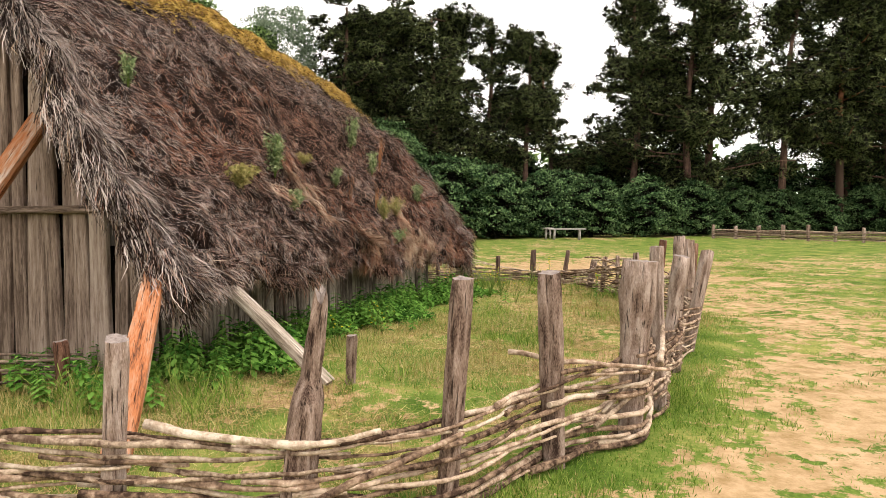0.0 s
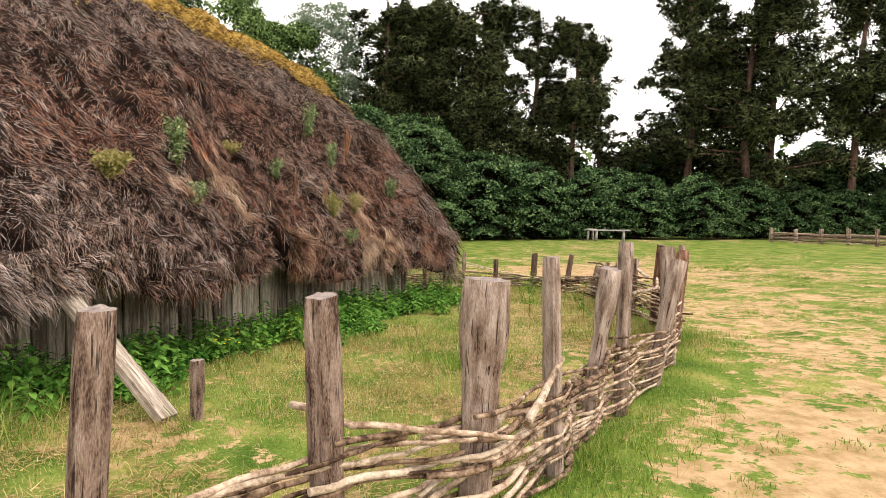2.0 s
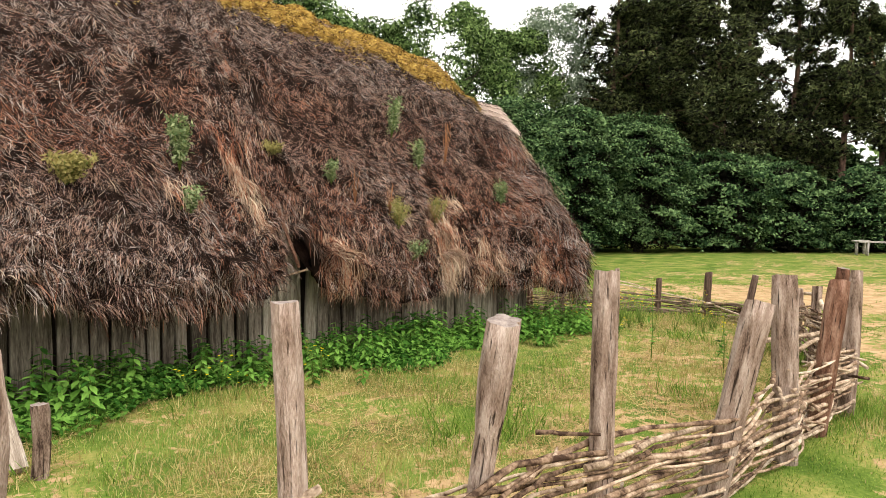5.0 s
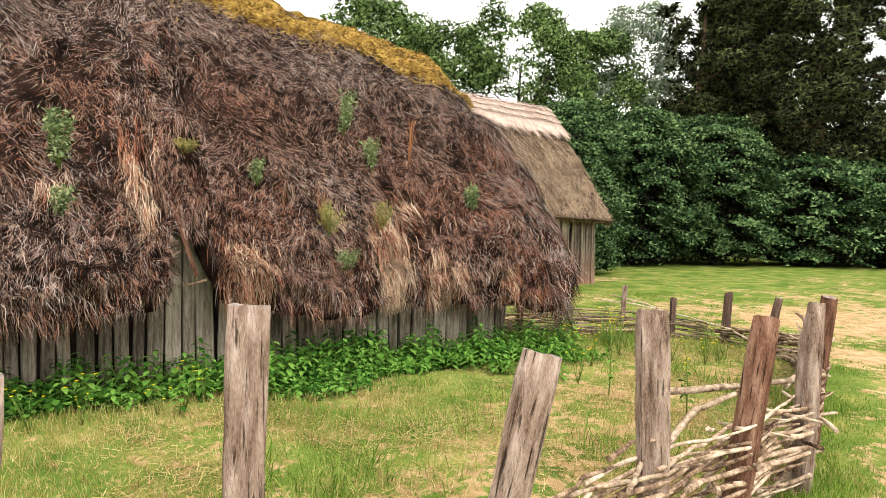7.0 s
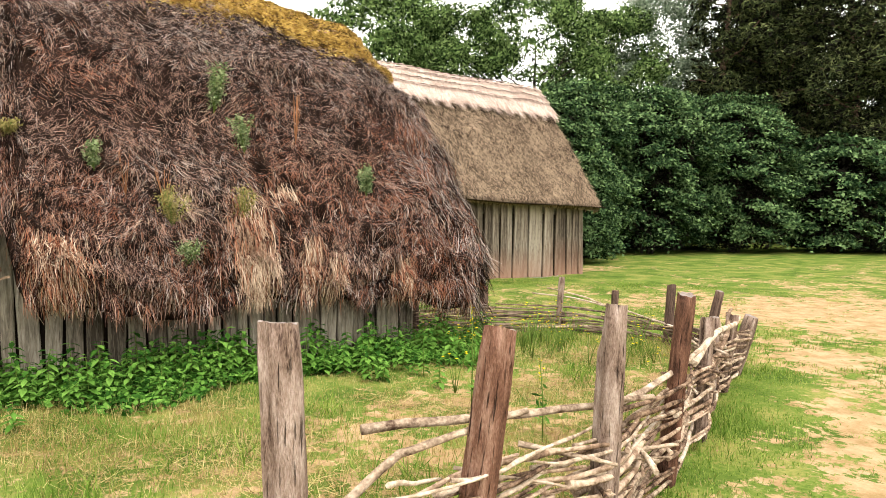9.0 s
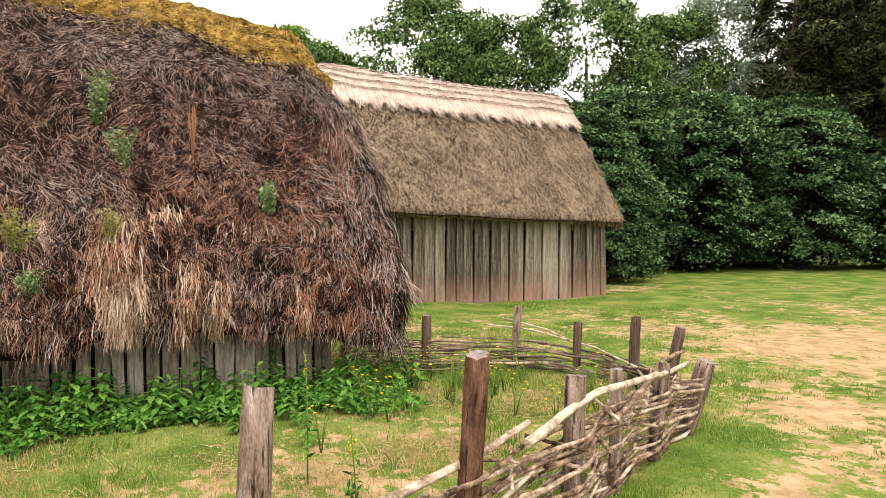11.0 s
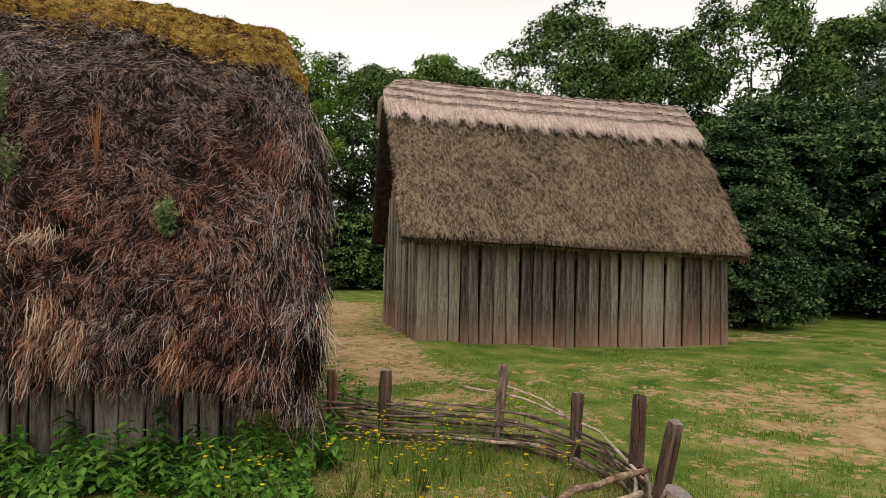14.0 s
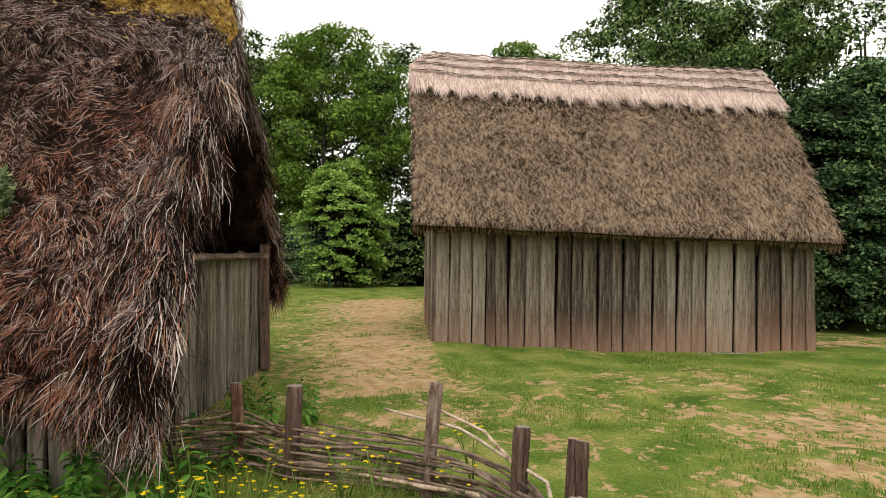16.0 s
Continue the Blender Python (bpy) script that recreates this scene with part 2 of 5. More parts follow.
def plank_with_dirt():
    """Barn planks: grey, with a reddish earth splash along the foot and green algae streaks."""
    m = material("barn_plank", crack=0.62, tones=[(0.055, 0.043, 0.033), (0.185, 0.152, 0.118), (0.35, 0.305, 0.24)], scale=4, stretch=(6, 6, 0.5), fine=26, bump=0.5, objvar=0.42)
    nt = m.node_tree
    bsdf = nt.nodes["Principled BSDF"]
    ramp = next(n for n in nt.nodes if n.type == "VALTORGB")
    geo = nt.nodes.new("ShaderNodeNewGeometry")
    sep = nt.nodes.new("ShaderNodeSeparateXYZ")
    nt.links.new(geo.outputs["Position"], sep.inputs[0])
    noi = nt.nodes.new("ShaderNodeTexNoise")
    noi.inputs["Scale"].default_value = 0.8
    nt.links.new(geo.outputs["Position"], noi.inputs["Vector"])
    # height of the splash varies along the wall
    ma = nt.nodes.new("ShaderNodeMath"); ma.operation = "MULTIPLY_ADD"
    nt.links.new(noi.outputs["Fac"], ma.inputs[0]); ma.inputs[1].default_value = -1.1
    nt.links.new(sep.outputs["Z"], ma.inputs[2])
    splash = nt.nodes.new("ShaderNodeMapRange")
    splash.inputs["From Min"].default_value, splash.inputs["From Max"].default_value = -0.65, 0.25
    splash.inputs["To Min"].default_value, splash.inputs["To Max"].default_value = 0.75, 0.0
    nt.links.new(ma.outputs[0], splash.inputs["Value"])
    mix = nt.nodes.new("ShaderNodeMix"); mix.data_type = "RGBA"
    nt.links.new(splash.outputs[0], mix.inputs["Factor"])
    nt.links.new(bsdf.inputs["Base Color"].links[0].from_socket, mix.inputs["A"])
    mix.inputs["B"].default_value = (0.27, 0.15, 0.105, 1)
    nt.links.new(mix.outputs["Result"], bsdf.inputs["Base Color"])
    return m


BARN_PLANK = plank_with_dirt()


def ground_material():
    """Turf, dry grass and bare sandy earth; the vertex value 'bare' tells how worn the turf is."""
    m = material("turf_and_sand", [(0.040, 0.080, 0.012), (0.105, 0.155, 0.028), (0.27, 0.24, 0.078)], scale=1.6, fine=34, bump=0.6)
    nt = m.node_tree
    bsdf = nt.nodes["Principled BSDF"]
    ramp = next(n for n in nt.nodes if n.type == "VALTORGB")
    at = nt.nodes.new("ShaderNodeAttribute"); at.attribute_name = "bare"
    co = nt.nodes.new("ShaderNodeTexCoord")
    noi = nt.nodes.new("ShaderNodeTexNoise")
    noi.inputs["Scale"].default_value, noi.inputs["Detail"].default_value, noi.inputs["Roughness"].default_value = 6.5, 10, 0.72
    nt.links.new(co.outputs["Object"], noi.inputs["Vector"])
    ma = nt.nodes.new("ShaderNodeMath"); ma.operation = "MULTIPLY_ADD"
    nt.links.new(noi.outputs["Fac"], ma.inputs[0]); ma.inputs[1].default_value = 3.0
    nt.links.new(at.outputs["Fac"], ma.inputs[2])
    edge = nt.nodes.new("ShaderNodeMapRange")
    edge.inputs["From Min"].default_value, edge.inputs["From Max"].default_value = 1.96, 2.09
    nt.links.new(ma.outputs[0], edge.inputs["Value"])
    sand = nt.nodes.new("ShaderNodeTexNoise")
    sand.inputs["Scale"].default_value, sand.inputs["Detail"].default_value, sand.inputs["Roughness"].default_value = 4.0, 12, 0.75
    nt.links.new(co.outputs["Object"], sand.inputs["Vector"])
    sr = nt.nodes.new("ShaderNodeValToRGB")
    sr.color_ramp.elements[0].position, sr.color_ramp.elements[0].color = 0.38, (0.25, 0.165, 0.075, 1)
    sr.color_ramp.elements[1].position, sr.color_ramp.elements[1].color = 0.60, (0.43, 0.295, 0.17, 1)
    nt.links.new(sand.outputs["Fac"], sr.inputs[0])
    mix = nt.nodes.new("ShaderNodeMix"); mix.data_type = "RGBA"
    nt.links.new(edge.outputs[0], mix.inputs["Factor"])
    nt.links.new(ramp.outputs[0], mix.inputs["A"])
    nt.links.new(sr.outputs[0], mix.inputs["B"])
    nt.links.new(mix.outputs["Result"], bsdf.inputs["Base Color"])
    return m


GROUND = ground_material()


# ---- mesh helpers ----
def mesh_from(name, verts, faces, mats, index=None, smooth=False):
    """A mesh of quads (an n x 4 array) from arrays."""
    me = bpy.data.meshes.new(name)
    verts, faces = np.asarray(verts, np.float32), np.asarray(faces, np.int32)
    k = faces.shape[1]
    me.vertices.add(len(verts))
    me.vertices.foreach_set("co", verts.ravel())
    me.loops.add(faces.size)
    me.loops.foreach_set("vertex_index", faces.ravel())
    me.polygons.add(len(faces))
    me.polygons.foreach_set("loop_start", np.arange(0, faces.size, k, dtype=np.int32))
    me.polygons.foreach_set("loop_total", np.full(len(faces), k, np.int32))
    for m in mats:
        me.materials.append(m)
    if index is not None:
        me.polygons.foreach_set("material_index", np.asarray(index, np.int32))
    if smooth:
        me.polygons.foreach_set("use_smooth", np.ones(len(faces), bool))
    me.update(calc_edges=True)
    me.validate()
    return me


def part(name, data, mat, parent, label="", m=None):
    """Links a bmesh or mesh as one mesh object under a thing or a part."""
    if isinstance(data, bmesh.types.BMesh):
        me = bpy.data.meshes.new(name)
        data.to_mesh(me)
        data.free()
    else:
        me = data
    if mat is not None and not me.materials:
        me.materials.append(mat)
    ob = new(name, me)
    ob.parent = parent
    if m is not None:
        ob.matrix_basis = m
    return tagged(ob, label) if label else ob


def thing(name, x=0, y=0, z=0, label="", category="", group="", kind="", rz=0):
    ob = new(name)
    ob.empty_display_size = 0.2
    ob.matrix_basis = pose(x, y, z, 0, 0, rz)
    return tagged(ob, label, category, group, kind)


def ribbons(roots, ways, lengths, widths, sides, droop=0.0):
    """Tapering two-segment straws: roots, unit ways, lengths, widths, side vectors. Returns vertices and quads (four corners each)."""
    n = len(roots)
    L, W = lengths[:, None], widths[:, None]
    bend = rng.normal(0, 0.10, (n, 3)) * L
    mid = roots + ways * L * 0.5 + bend
    tip = roots + ways * L + bend * rng.normal(0.2, 0.8, (n, 1))
    mid[:, 2] -= droop * lengths * 0.15
    tip[:, 2] -= droop * lengths * 0.5
    v = np.stack([roots - sides * W / 2, roots + sides * W / 2, mid - sides * W / 2, mid + sides * W / 2, tip - sides * W / 5, tip + sides * W / 5], 1)
    base = (np.arange(n) * 6)[:, None]
    f = np.concatenate([base + [0, 1, 3, 2], base + [2, 3, 5, 4]], 1).reshape(-1, 4)
    return v.reshape(-1, 3), f


def blades(roots, ways, lengths, widths, sides):
    """Short straight tapering blades, one quad each."""
    n = len(roots)
    L, W = lengths[:, None], widths[:, None]
    tip = roots + ways * L
    v = np.stack([roots - sides * W / 2, roots + sides * W / 2, tip + sides * W / 6, tip - sides * W / 6], 1)
    return v.reshape(-1, 3), np.arange(4 * n).reshape(-1, 4)


def unit(v):
    return v / np.maximum(np.linalg.norm(v, axis=-1, keepdims=True), 1e-9)


def tube(points, radii, sides=7, rough=0.0, cap=True):
    """A tube along points as a bmesh; rough: uneven girth."""
    bm = bmesh.new()
    pts = [Vector(p) for p in points]
    rings = []
    for i, p in enumerate(pts):
        way = (pts[min(i + 1, len(pts) - 1)] - pts[max(i - 1, 0)]).normalized()
        a = way.cross(Vector((0.13, 0.21, 1.0) if abs(way.z) < 0.9 else (1.0, 0.1, 0.0))).normalized()
        b = way.cross(a)
        ring = []
        for k in range(sides):
            th = 2 * math.pi * k / sides
            r = radii[i] * (1 + rough * (rnd.random() - 0.5))
            ring.append(bm.verts.new(p + a * math.cos(th) * r + b * math.sin(th) * r))
        rings.append(ring)
    for r0, r1 in zip(rings, rings[1:]):
        for k in range(sides):
            fc = bm.faces.new((r0[k], r0[(k + 1) % sides], r1[(k + 1) % sides], r1[k]))
            fc.smooth = True
    if cap:
        bm.faces.new(rings[0][::-1])
        bm.faces.new(rings[-1])
    return bm


def board(w, t, h, seed, taper=0.0, ragged=0.0, steps=7, edge=0.06):
    """An upright hewn board w wide, t thick, h high, with uneven edges, foot at the origin."""
    r = random.Random(seed)
    bm = bmesh.new()
    rings = []
    ph = r.random() * 9
    for i in range(steps):
        q = i / (steps - 1)
        hw = w / 2 * (1 - taper * q)
        xl = -hw + edge * w * math.sin(ph + q * 5) * r.uniform(0.5, 1)
        xr = hw + edge * w * math.sin(ph * 2 + q * 4) * r.uniform(0.5, 1)
        bow = 0.12 * t * math.sin(ph + 3 * q)
        z = q * h
        tl, tr = (r.uniform(-ragged, ragged), r.uniform(-ragged, ragged)) if i == steps - 1 else (0, 0)
        c = 0.2 * t
        prof = [(xl, -t / 2 + c, tl), (xl + c, -t / 2, tl), (0.0, -t / 2 - 0.12 * t, 0.5 * (tl + tr)), (xr - c, -t / 2, tr), (xr, -t / 2 + c, tr), (xr, t / 2, tr), (xl, t / 2, tl)]
        rings.append([bm.verts.new((px, py + bow, z + pz)) for px, py, pz in prof])
    k = len(rings[0])
    for a, b in zip(rings, rings[1:]):
        for j in range(k):
            bm.faces.new((a[j], a[(j + 1) % k], b[(j + 1) % k], b[j]))
    bm.faces.new(rings[0][::-1])
    bm.faces.new(rings[-1])
    return bm


def leaf_quads(centres, size, spread_up=0.3, aspect=0.55, facing=None):
    """Pointed leaves (four-cornered) of random turn at the centres, or lying roughly square to facing."""
    n = len(centres)
    nor = rng.normal(0, 1, (n, 3))
    if facing is None:
        nor[:, 2] = np.abs(nor[:, 2]) + spread_up
    else:
        nor = nor * 0.55 + facing
    nor = unit(nor)
    a = unit(np.cross(nor, rng.normal(0, 1, (n, 3))))
    b = np.cross(nor, a)
    s = (size * rng.uniform(0.6, 1.3, n))[:, None]
    v = np.stack([centres - a * s / 2, centres + b * s * aspect / 2 + nor * s * 0.06, centres + a * s / 2, centres - b * s * aspect / 2 + nor * s * 0.06], 1)
    return v.reshape(-1, 3), np.arange(4 * n).reshape(-1, 4)


def leaf_points(centres, size, spread_up=0.3, aspect=0.5, facing=None):
    """Small pointed leaves with three corners, for crowns seen from afar."""
    n = len(centres)
    nor = rng.normal(0, 1, (n, 3))
    if facing is None:
        nor[:, 2] = np.abs(nor[:, 2]) + spread_up
    else:
        nor = nor * 0.6 + facing
    nor = unit(nor)
    a = unit(np.cross(nor, rng.normal(0, 1, (n, 3))))
    b = np.cross(nor, a)
    s = (size * rng.uniform(0.6, 1.25, n))[:, None]
    v = np.stack([centres - a * s * 0.4 - b * s * aspect / 2, centres - a * s * 0.4 + b * s * aspect / 2, centres + a * s * 0.6], 1)
    return v.reshape(-1, 3), np.arange(3 * n).reshape(-1, 3)


def lobe(centre, radius, n, up=0.6):
    """Points over a leafy lobe, thickest above, and the way each one faces."""
    w = unit(rng.normal(0, 1, (n, 3)) + np.array([0, 0, up]))
    r = rng.uniform(0.62, 1.06, (n, 1)) + 0.10 * np.sin(w[:, :1] * 9 + w[:, 1:2] * 7)
    return np.asarray(centre) + w * r * np.asarray(radius), unit(w + np.array([0, 0, 0.5]))


def clump_points(centre, radius, n, shell=0.55):
    w = unit(rng.normal(0, 1, (n, 3)))
    r = rng.uniform(shell ** 3, 1, (n, 1)) ** (1 / 3)
    return np.asarray(centre) + w * r * np.asarray(radius)


# ---- ground ----
FENCE_POSTS = [  # top x, y, z, foot x, y, radius, look
    (-3.30, 3.25, 0.95, -3.33, 3.24, 0.055, "g"), (-2.42, 3.15, 0.98, -2.45, 3.14, 0.055, "g"),
    (-1.51, 3.11, 0.92, -1.55, 3.09, 0.061, "g"), (-0.56, 3.11, 1.14, -0.71, 3.08, 0.080, "b"),
    (0.10, 3.35, 1.18, 0.01, 3.35, 0.050, "g"), (0.63, 4.03, 1.15, 0.67, 4.02, 0.062, "g"),
    (1.30, 4.44, 1.19, 1.24, 4.44, 0.105, "k"), (1.64, 5.18, 1.25, 1.68, 5.18, 0.054, "g"),
    (2.08, 5.90, 1.13, 1.91, 5.89, 0.080, "k"), (2.30, 6.58, 1.28, 2.28, 6.58, 0.060, "g"),
    (2.90, 7.40, 1.09, 2.67, 7.36, 0.071, "g"), (3.01, 8.30, 1.17, 3.05, 8.30, 0.067, "g"),
    (3.36, 9.09, 1.09, 3.23, 9.04, 0.066, "r"), (3.51, 9.79, 1.12, 3.47, 9.77, 0.063, "s"),
    (3.51, 10.77, 1.08, 3.42, 10.74, 0.061, "r"), (3.35, 11.72, 0.82, 3.32, 11.71, 0.058, "g"),
    (3.20, 12.39, 0.73, 3.19, 12.38, 0.042, "g"), (3.15, 13.10, 0.66, 3.08, 13.08, 0.045, "g"),
    (3.11, 13.87, 0.56, 2.96, 13.78, 0.065, "g"), (2.67, 14.38, 0.72, 2.54, 14.30, 0.043, "d"),
    (1.99, 14.84, 0.70, 1.96, 14.82, 0.057, "d"), (1.22, 15.00, 0.56, 1.20, 14.98, 0.053, "d"),
    (0.60, 14.74, 0.71, 0.56, 14.69, 0.043, "g"), (-0.11, 14.00, 0.61, -0.12, 13.98, 0.049, "d"),
    (-0.52, 13.65, 0.58, -0.51, 13.66, 0.038, "r"), (-0.62, 13.25, 0.50, -0.62, 13.25, 0.035, "d")]
FEET = np.array([p[3:5] for p in FENCE_POSTS])
HUT_O, HUT_U, HUT_N = np.array([-2.79, 6.33]), np.array([0.3596, 0.9331]), np.array([0.9331, -0.3596])
BARN_O, BARN_U, BARN_N = np.array([-5.28, 17.13]), np.array([0.3426, 0.9395]), np.array([0.9395, -0.3426])


def inside(px, py):
    """1 inside the fenced yard (between hut and fence), else 0."""
    ring = np.vstack([FEET, [[-3.5, 14.5], [-9, 6.0], [-6, 3.2]]])
    res = np.zeros(np.shape(px), bool)
    j = len(ring) - 1
    for i in range(len(ring)):
        (xi, yi), (xj, yj) = ring[i], ring[j]
        cut = ((yi > py) != (yj > py)) & (px < (xj - xi) * (py - yi) / (yj - yi + 1e-12) + xi)
        res ^= cut
        j = i
    return res


def fence_gap(px, py):
    """Distance to the fence line."""
    best = np.full(np.shape(px), 1e9)
    for a, b in zip(FEET, FEET[1:]):
        ab = b - a
        t = np.clip(((px - a[0]) * ab[0] + (py - a[1]) * ab[1]) / (ab @ ab), 0, 1)
        best = np.minimum(best, np.hypot(px - a[0] - t * ab[0], py - a[1] - t * ab[1]))
    return best


def smooth_noise(px, py, size, seed):
    """Value noise in the plane."""
    g = np.random.default_rng(seed).uniform(-1, 1, (64, 64))
    x, y = px / size, py / size
    ix, iy = np.floor(x).astype(int), np.floor(y).astype(int)
    fx, fy = x - ix, y - iy
    fx, fy = fx * fx * (3 - 2 * fx), fy * fy * (3 - 2 * fy)
    p = lambda a, b: g[a % 64, b % 64]
    return (p(ix, iy) * (1 - fx) + p(ix + 1, iy) * fx) * (1 - fy) + (p(ix, iy + 1) * (1 - fx) + p(ix + 1, iy + 1) * fx) * fy


def worn(px, py):
    """How worn the turf is: 0 lush, about 0.5 patchy, 1 bare."""
    n = 0.55 * smooth_noise(px, py, 1.6, 3) + 0.45 * smooth_noise(px, py, 0.6, 4) + 0.5 * smooth_noise(px, py, 5.0, 5)
    yard = inside(px, py)
    gap = fence_gap(px, py)
    out = 0.57 + 0.36 * n + 0.22 * smooth_noise(px, py, 0.26, 6) - 0.65 * np.clip(1 - gap / 0.9, 0, 1)
    # greener turf between the fence's far bend and the barn
    out = out - 0.20 * np.clip((py - 12.5) / 3, 0, 1) * np.clip((2.5 - px) / 2, 0, 1)
    # bare ground out on the meadow past the barn's end, and at the fence's bend
    out = out + 0.42 * np.exp(-((px - 1.6) ** 2 / 7.0 + (py - 19.0) ** 2 / 3.5)) + 0.40 * np.exp(-((px - 3.3) ** 2 + (py - 15.2) ** 2) / 1.0)
    far = np.hypot(px - 4, py - 8)
    out = out - 0.30 * np.clip((far - 13) / 12, 0, 1)
    # trodden way past the barn's near corner, and the worn apron by the fence's bend
    way = np.abs((px + 6) * 0.35 + (py - 16.4) * 0.94) / 1.6
    out = np.where((px < -2.5) & (px > -16), np.maximum(out, 0.85 - 0.45 * way + 0.3 * n), out)
    barn_d = (px - BARN_O[0]) * BARN_N[0] + (py - BARN_O[1]) * BARN_N[1]
    barn_s = (px - BARN_O[0]) * BARN_U[0] + (py - BARN_O[1]) * BARN_U[1]
    near_barn = (barn_d > -0.5) & (barn_d < 2.6) & (barn_s > 0) & (barn_s < 9)
    out = np.where(near_barn, out - 0.32 * np.clip(1.3 - barn_d / 2.2, 0, 1), out)
    inn = 0.20 + 0.34 * n + 0.16 * np.clip((px + 0.2) / 2.2, 0, 1)
    hd = (px - HUT_O[0]) * HUT_N[0] + (py - HUT_O[1]) * HUT_N[1]
    inn = np.where(hd < 1.0, inn - 0.15, inn)
    inn = inn + 0.42 * np.exp(-((px + 1.2) ** 2 + (py - 5.7) ** 2) / 0.22)
    return np.where(yard, inn, out)


def height(px, py):
    lump = 0.022 * smooth_noise(px, py, 0.9, 8) + 0.012 * smooth_noise(px, py, 0.3, 9)
    # the turf rises a little towards the barn's near corner
    rise = 0.15 * np.exp(-((px + 6.0) ** 2 + (py - 17.0) ** 2) / 4.0)
    return lump - 0.03 + rise


def make_ground():
    def line(lo, hi, a, b, step):
        fine = np.arange(a, b, step)
        left = a - np.cumsum(np.geomspace(step, 60, 32))[::-1]
        right = b + np.cumsum(np.geomspace(step, 60, 32)) - step
        return np.concatenate([left, fine, right])
    xs, ys = line(-400, 400, -12, 12, 0.10), line(-400, 400, 0.5, 24, 0.10)
    gx, gy = np.meshgrid(xs, ys)
    gz = height(gx, gy)
    v = np.stack([gx, gy, gz], -1).reshape(-1, 3)
    nx, ny = len(xs), len(ys)
    i = (np.arange(ny - 1)[:, None] * nx + np.arange(nx - 1)[None]).ravel()
    me = mesh_from("ground", v, np.stack([i, i + 1, i + nx + 1, i + nx], 1), [GROUND], smooth=True)
    a = me.attributes.new("bare", "FLOAT", "POINT")
    a.data.foreach_set("value", worn(gx, gy).ravel().astype(np.float32))
    return tagged(new("ground", me), "worn turf with bare sandy patches and tufts of green grass", "ground", kind="structure")


make_ground()


# ---- the thatched hut ----
PROFILE = np.array([(0.50, 0.52), (0.58, 0.80), (0.50, 1.10), (0.24, 1.55), (-0.05, 1.92), (-0.40, 2.36), (-0.80, 2.93), (-1.15, 3.30), (-1.60, 3.72), (-1.95, 4.05), (-2.30, 4.30)])
RIDGE_D = -2.3


def hut_world(s, d, z):
    return np.stack([HUT_O[0] + s * HUT_U[0] + d * HUT_N[0], HUT_O[1] + s * HUT_U[1] + d * HUT_N[1], z], -1)


EAVE_S = [-0.6, -0.2, 0.2, 0.6, 1.0, 1.3, 1.8, 2.4, 2.66, 2.84, 3.06, 3.24, 3.6, 4.0, 4.3, 4.7, 5.1, 5.45, 5.7, 6.1, 6.5, 7.1, 7.6]
EAVE_Z = [0.86, 0.84, 0.86, 0.98, 0.85, 0.76, 0.76, 0.82, 0.86, 0.88, 0.88, 0.84, 0.80, 0.67, 0.62, 0.67, 0.82, 0.74, 0.80, 0.66, 0.71, 0.60, 0.60]


def hut_roof(s, v):
    """A point of the roof's skin: s along the hut, v from the front eave (0) over the ridge (1) to the back eave (2)."""
    back = v > 1
    w = np.where(back, 2 - v, v)
    # the torn gap in the eave, where the staves show
    gap = np.interp(s, [2.66, 2.74, 3.08, 3.17], [0.0, 0.29, 0.26, 0.0])
    w = np.where(back, w, gap + (1 - gap) * w)
    run = np.linspace(0, 1, len(PROFILE))
    d = np.interp(w, run, PROFILE[:, 0])
    z = np.interp(w, run, PROFILE[:, 1])
    eave = np.where(back, 0.95, np.interp(s, EAVE_S, EAVE_Z))
    low = np.clip(1 - (z - 0.52) / 1.0, 0, 1)
    z = z + (eave - 0.52) * low
    ridge = 4.62 - 0.115 * np.clip(s - 3.2, 0, 9) - 0.9 * np.clip(s - 6.75, 0, 2) ** 2
    up = np.clip((z - 2.4) / 1.9, 0, 1)
    z = z + (ridge - 4.30) * up * up * (3 - 2 * up)
    z = z - 0.03 * np.clip(1 - np.abs(w - 1) / 0.06, 0, 1)
    shift = np.interp(s, [-0.6, 0, 1, 2, 3, 4, 5.4, 6.5, 7.5], [0.30, 0.30, 0.26, 0.18, 0.03, 0.0, -0.13, -0.06, 0.08])
    d = d + shift * np.clip(1.1 - w, 0, 1)
    # matted lumps and hollows of the old straw
    lump = 0.075 * smooth_noise(s + 5, w * 5, 0.20, 61) + 0.05 * smooth_noise(s + 5, w * 5, 0.6, 62) + 0.05 * smooth_noise(s + 5, w * 3, 0.11, 63)
    lump = lump * np.clip((0.85 - w) * 6, 0, 1)
    d, z = d + lump * 0.75, z + lump * 0.5
    lump = 0.06 * smooth_noise(s * 1.0, w * 5, 0.6, 21) + 0.055 * smooth_noise(s, w * 5, 0.22, 22) + 0.025 * smooth_noise(s, w * 5, 0.09, 23)
    d = d + lump
    # a sunken slit above the broken eave
    slit = np.exp(-((s - (2.95 - 0.45 * (w - 0.15))) / 0.10) ** 2) * np.clip(1 - np.abs(w - 0.27) / 0.22, 0, 1)
    d = d - 0.11 * slit * (~back)
    d = np.where(back, 2 * RIDGE_D - d, d)
    return d, z


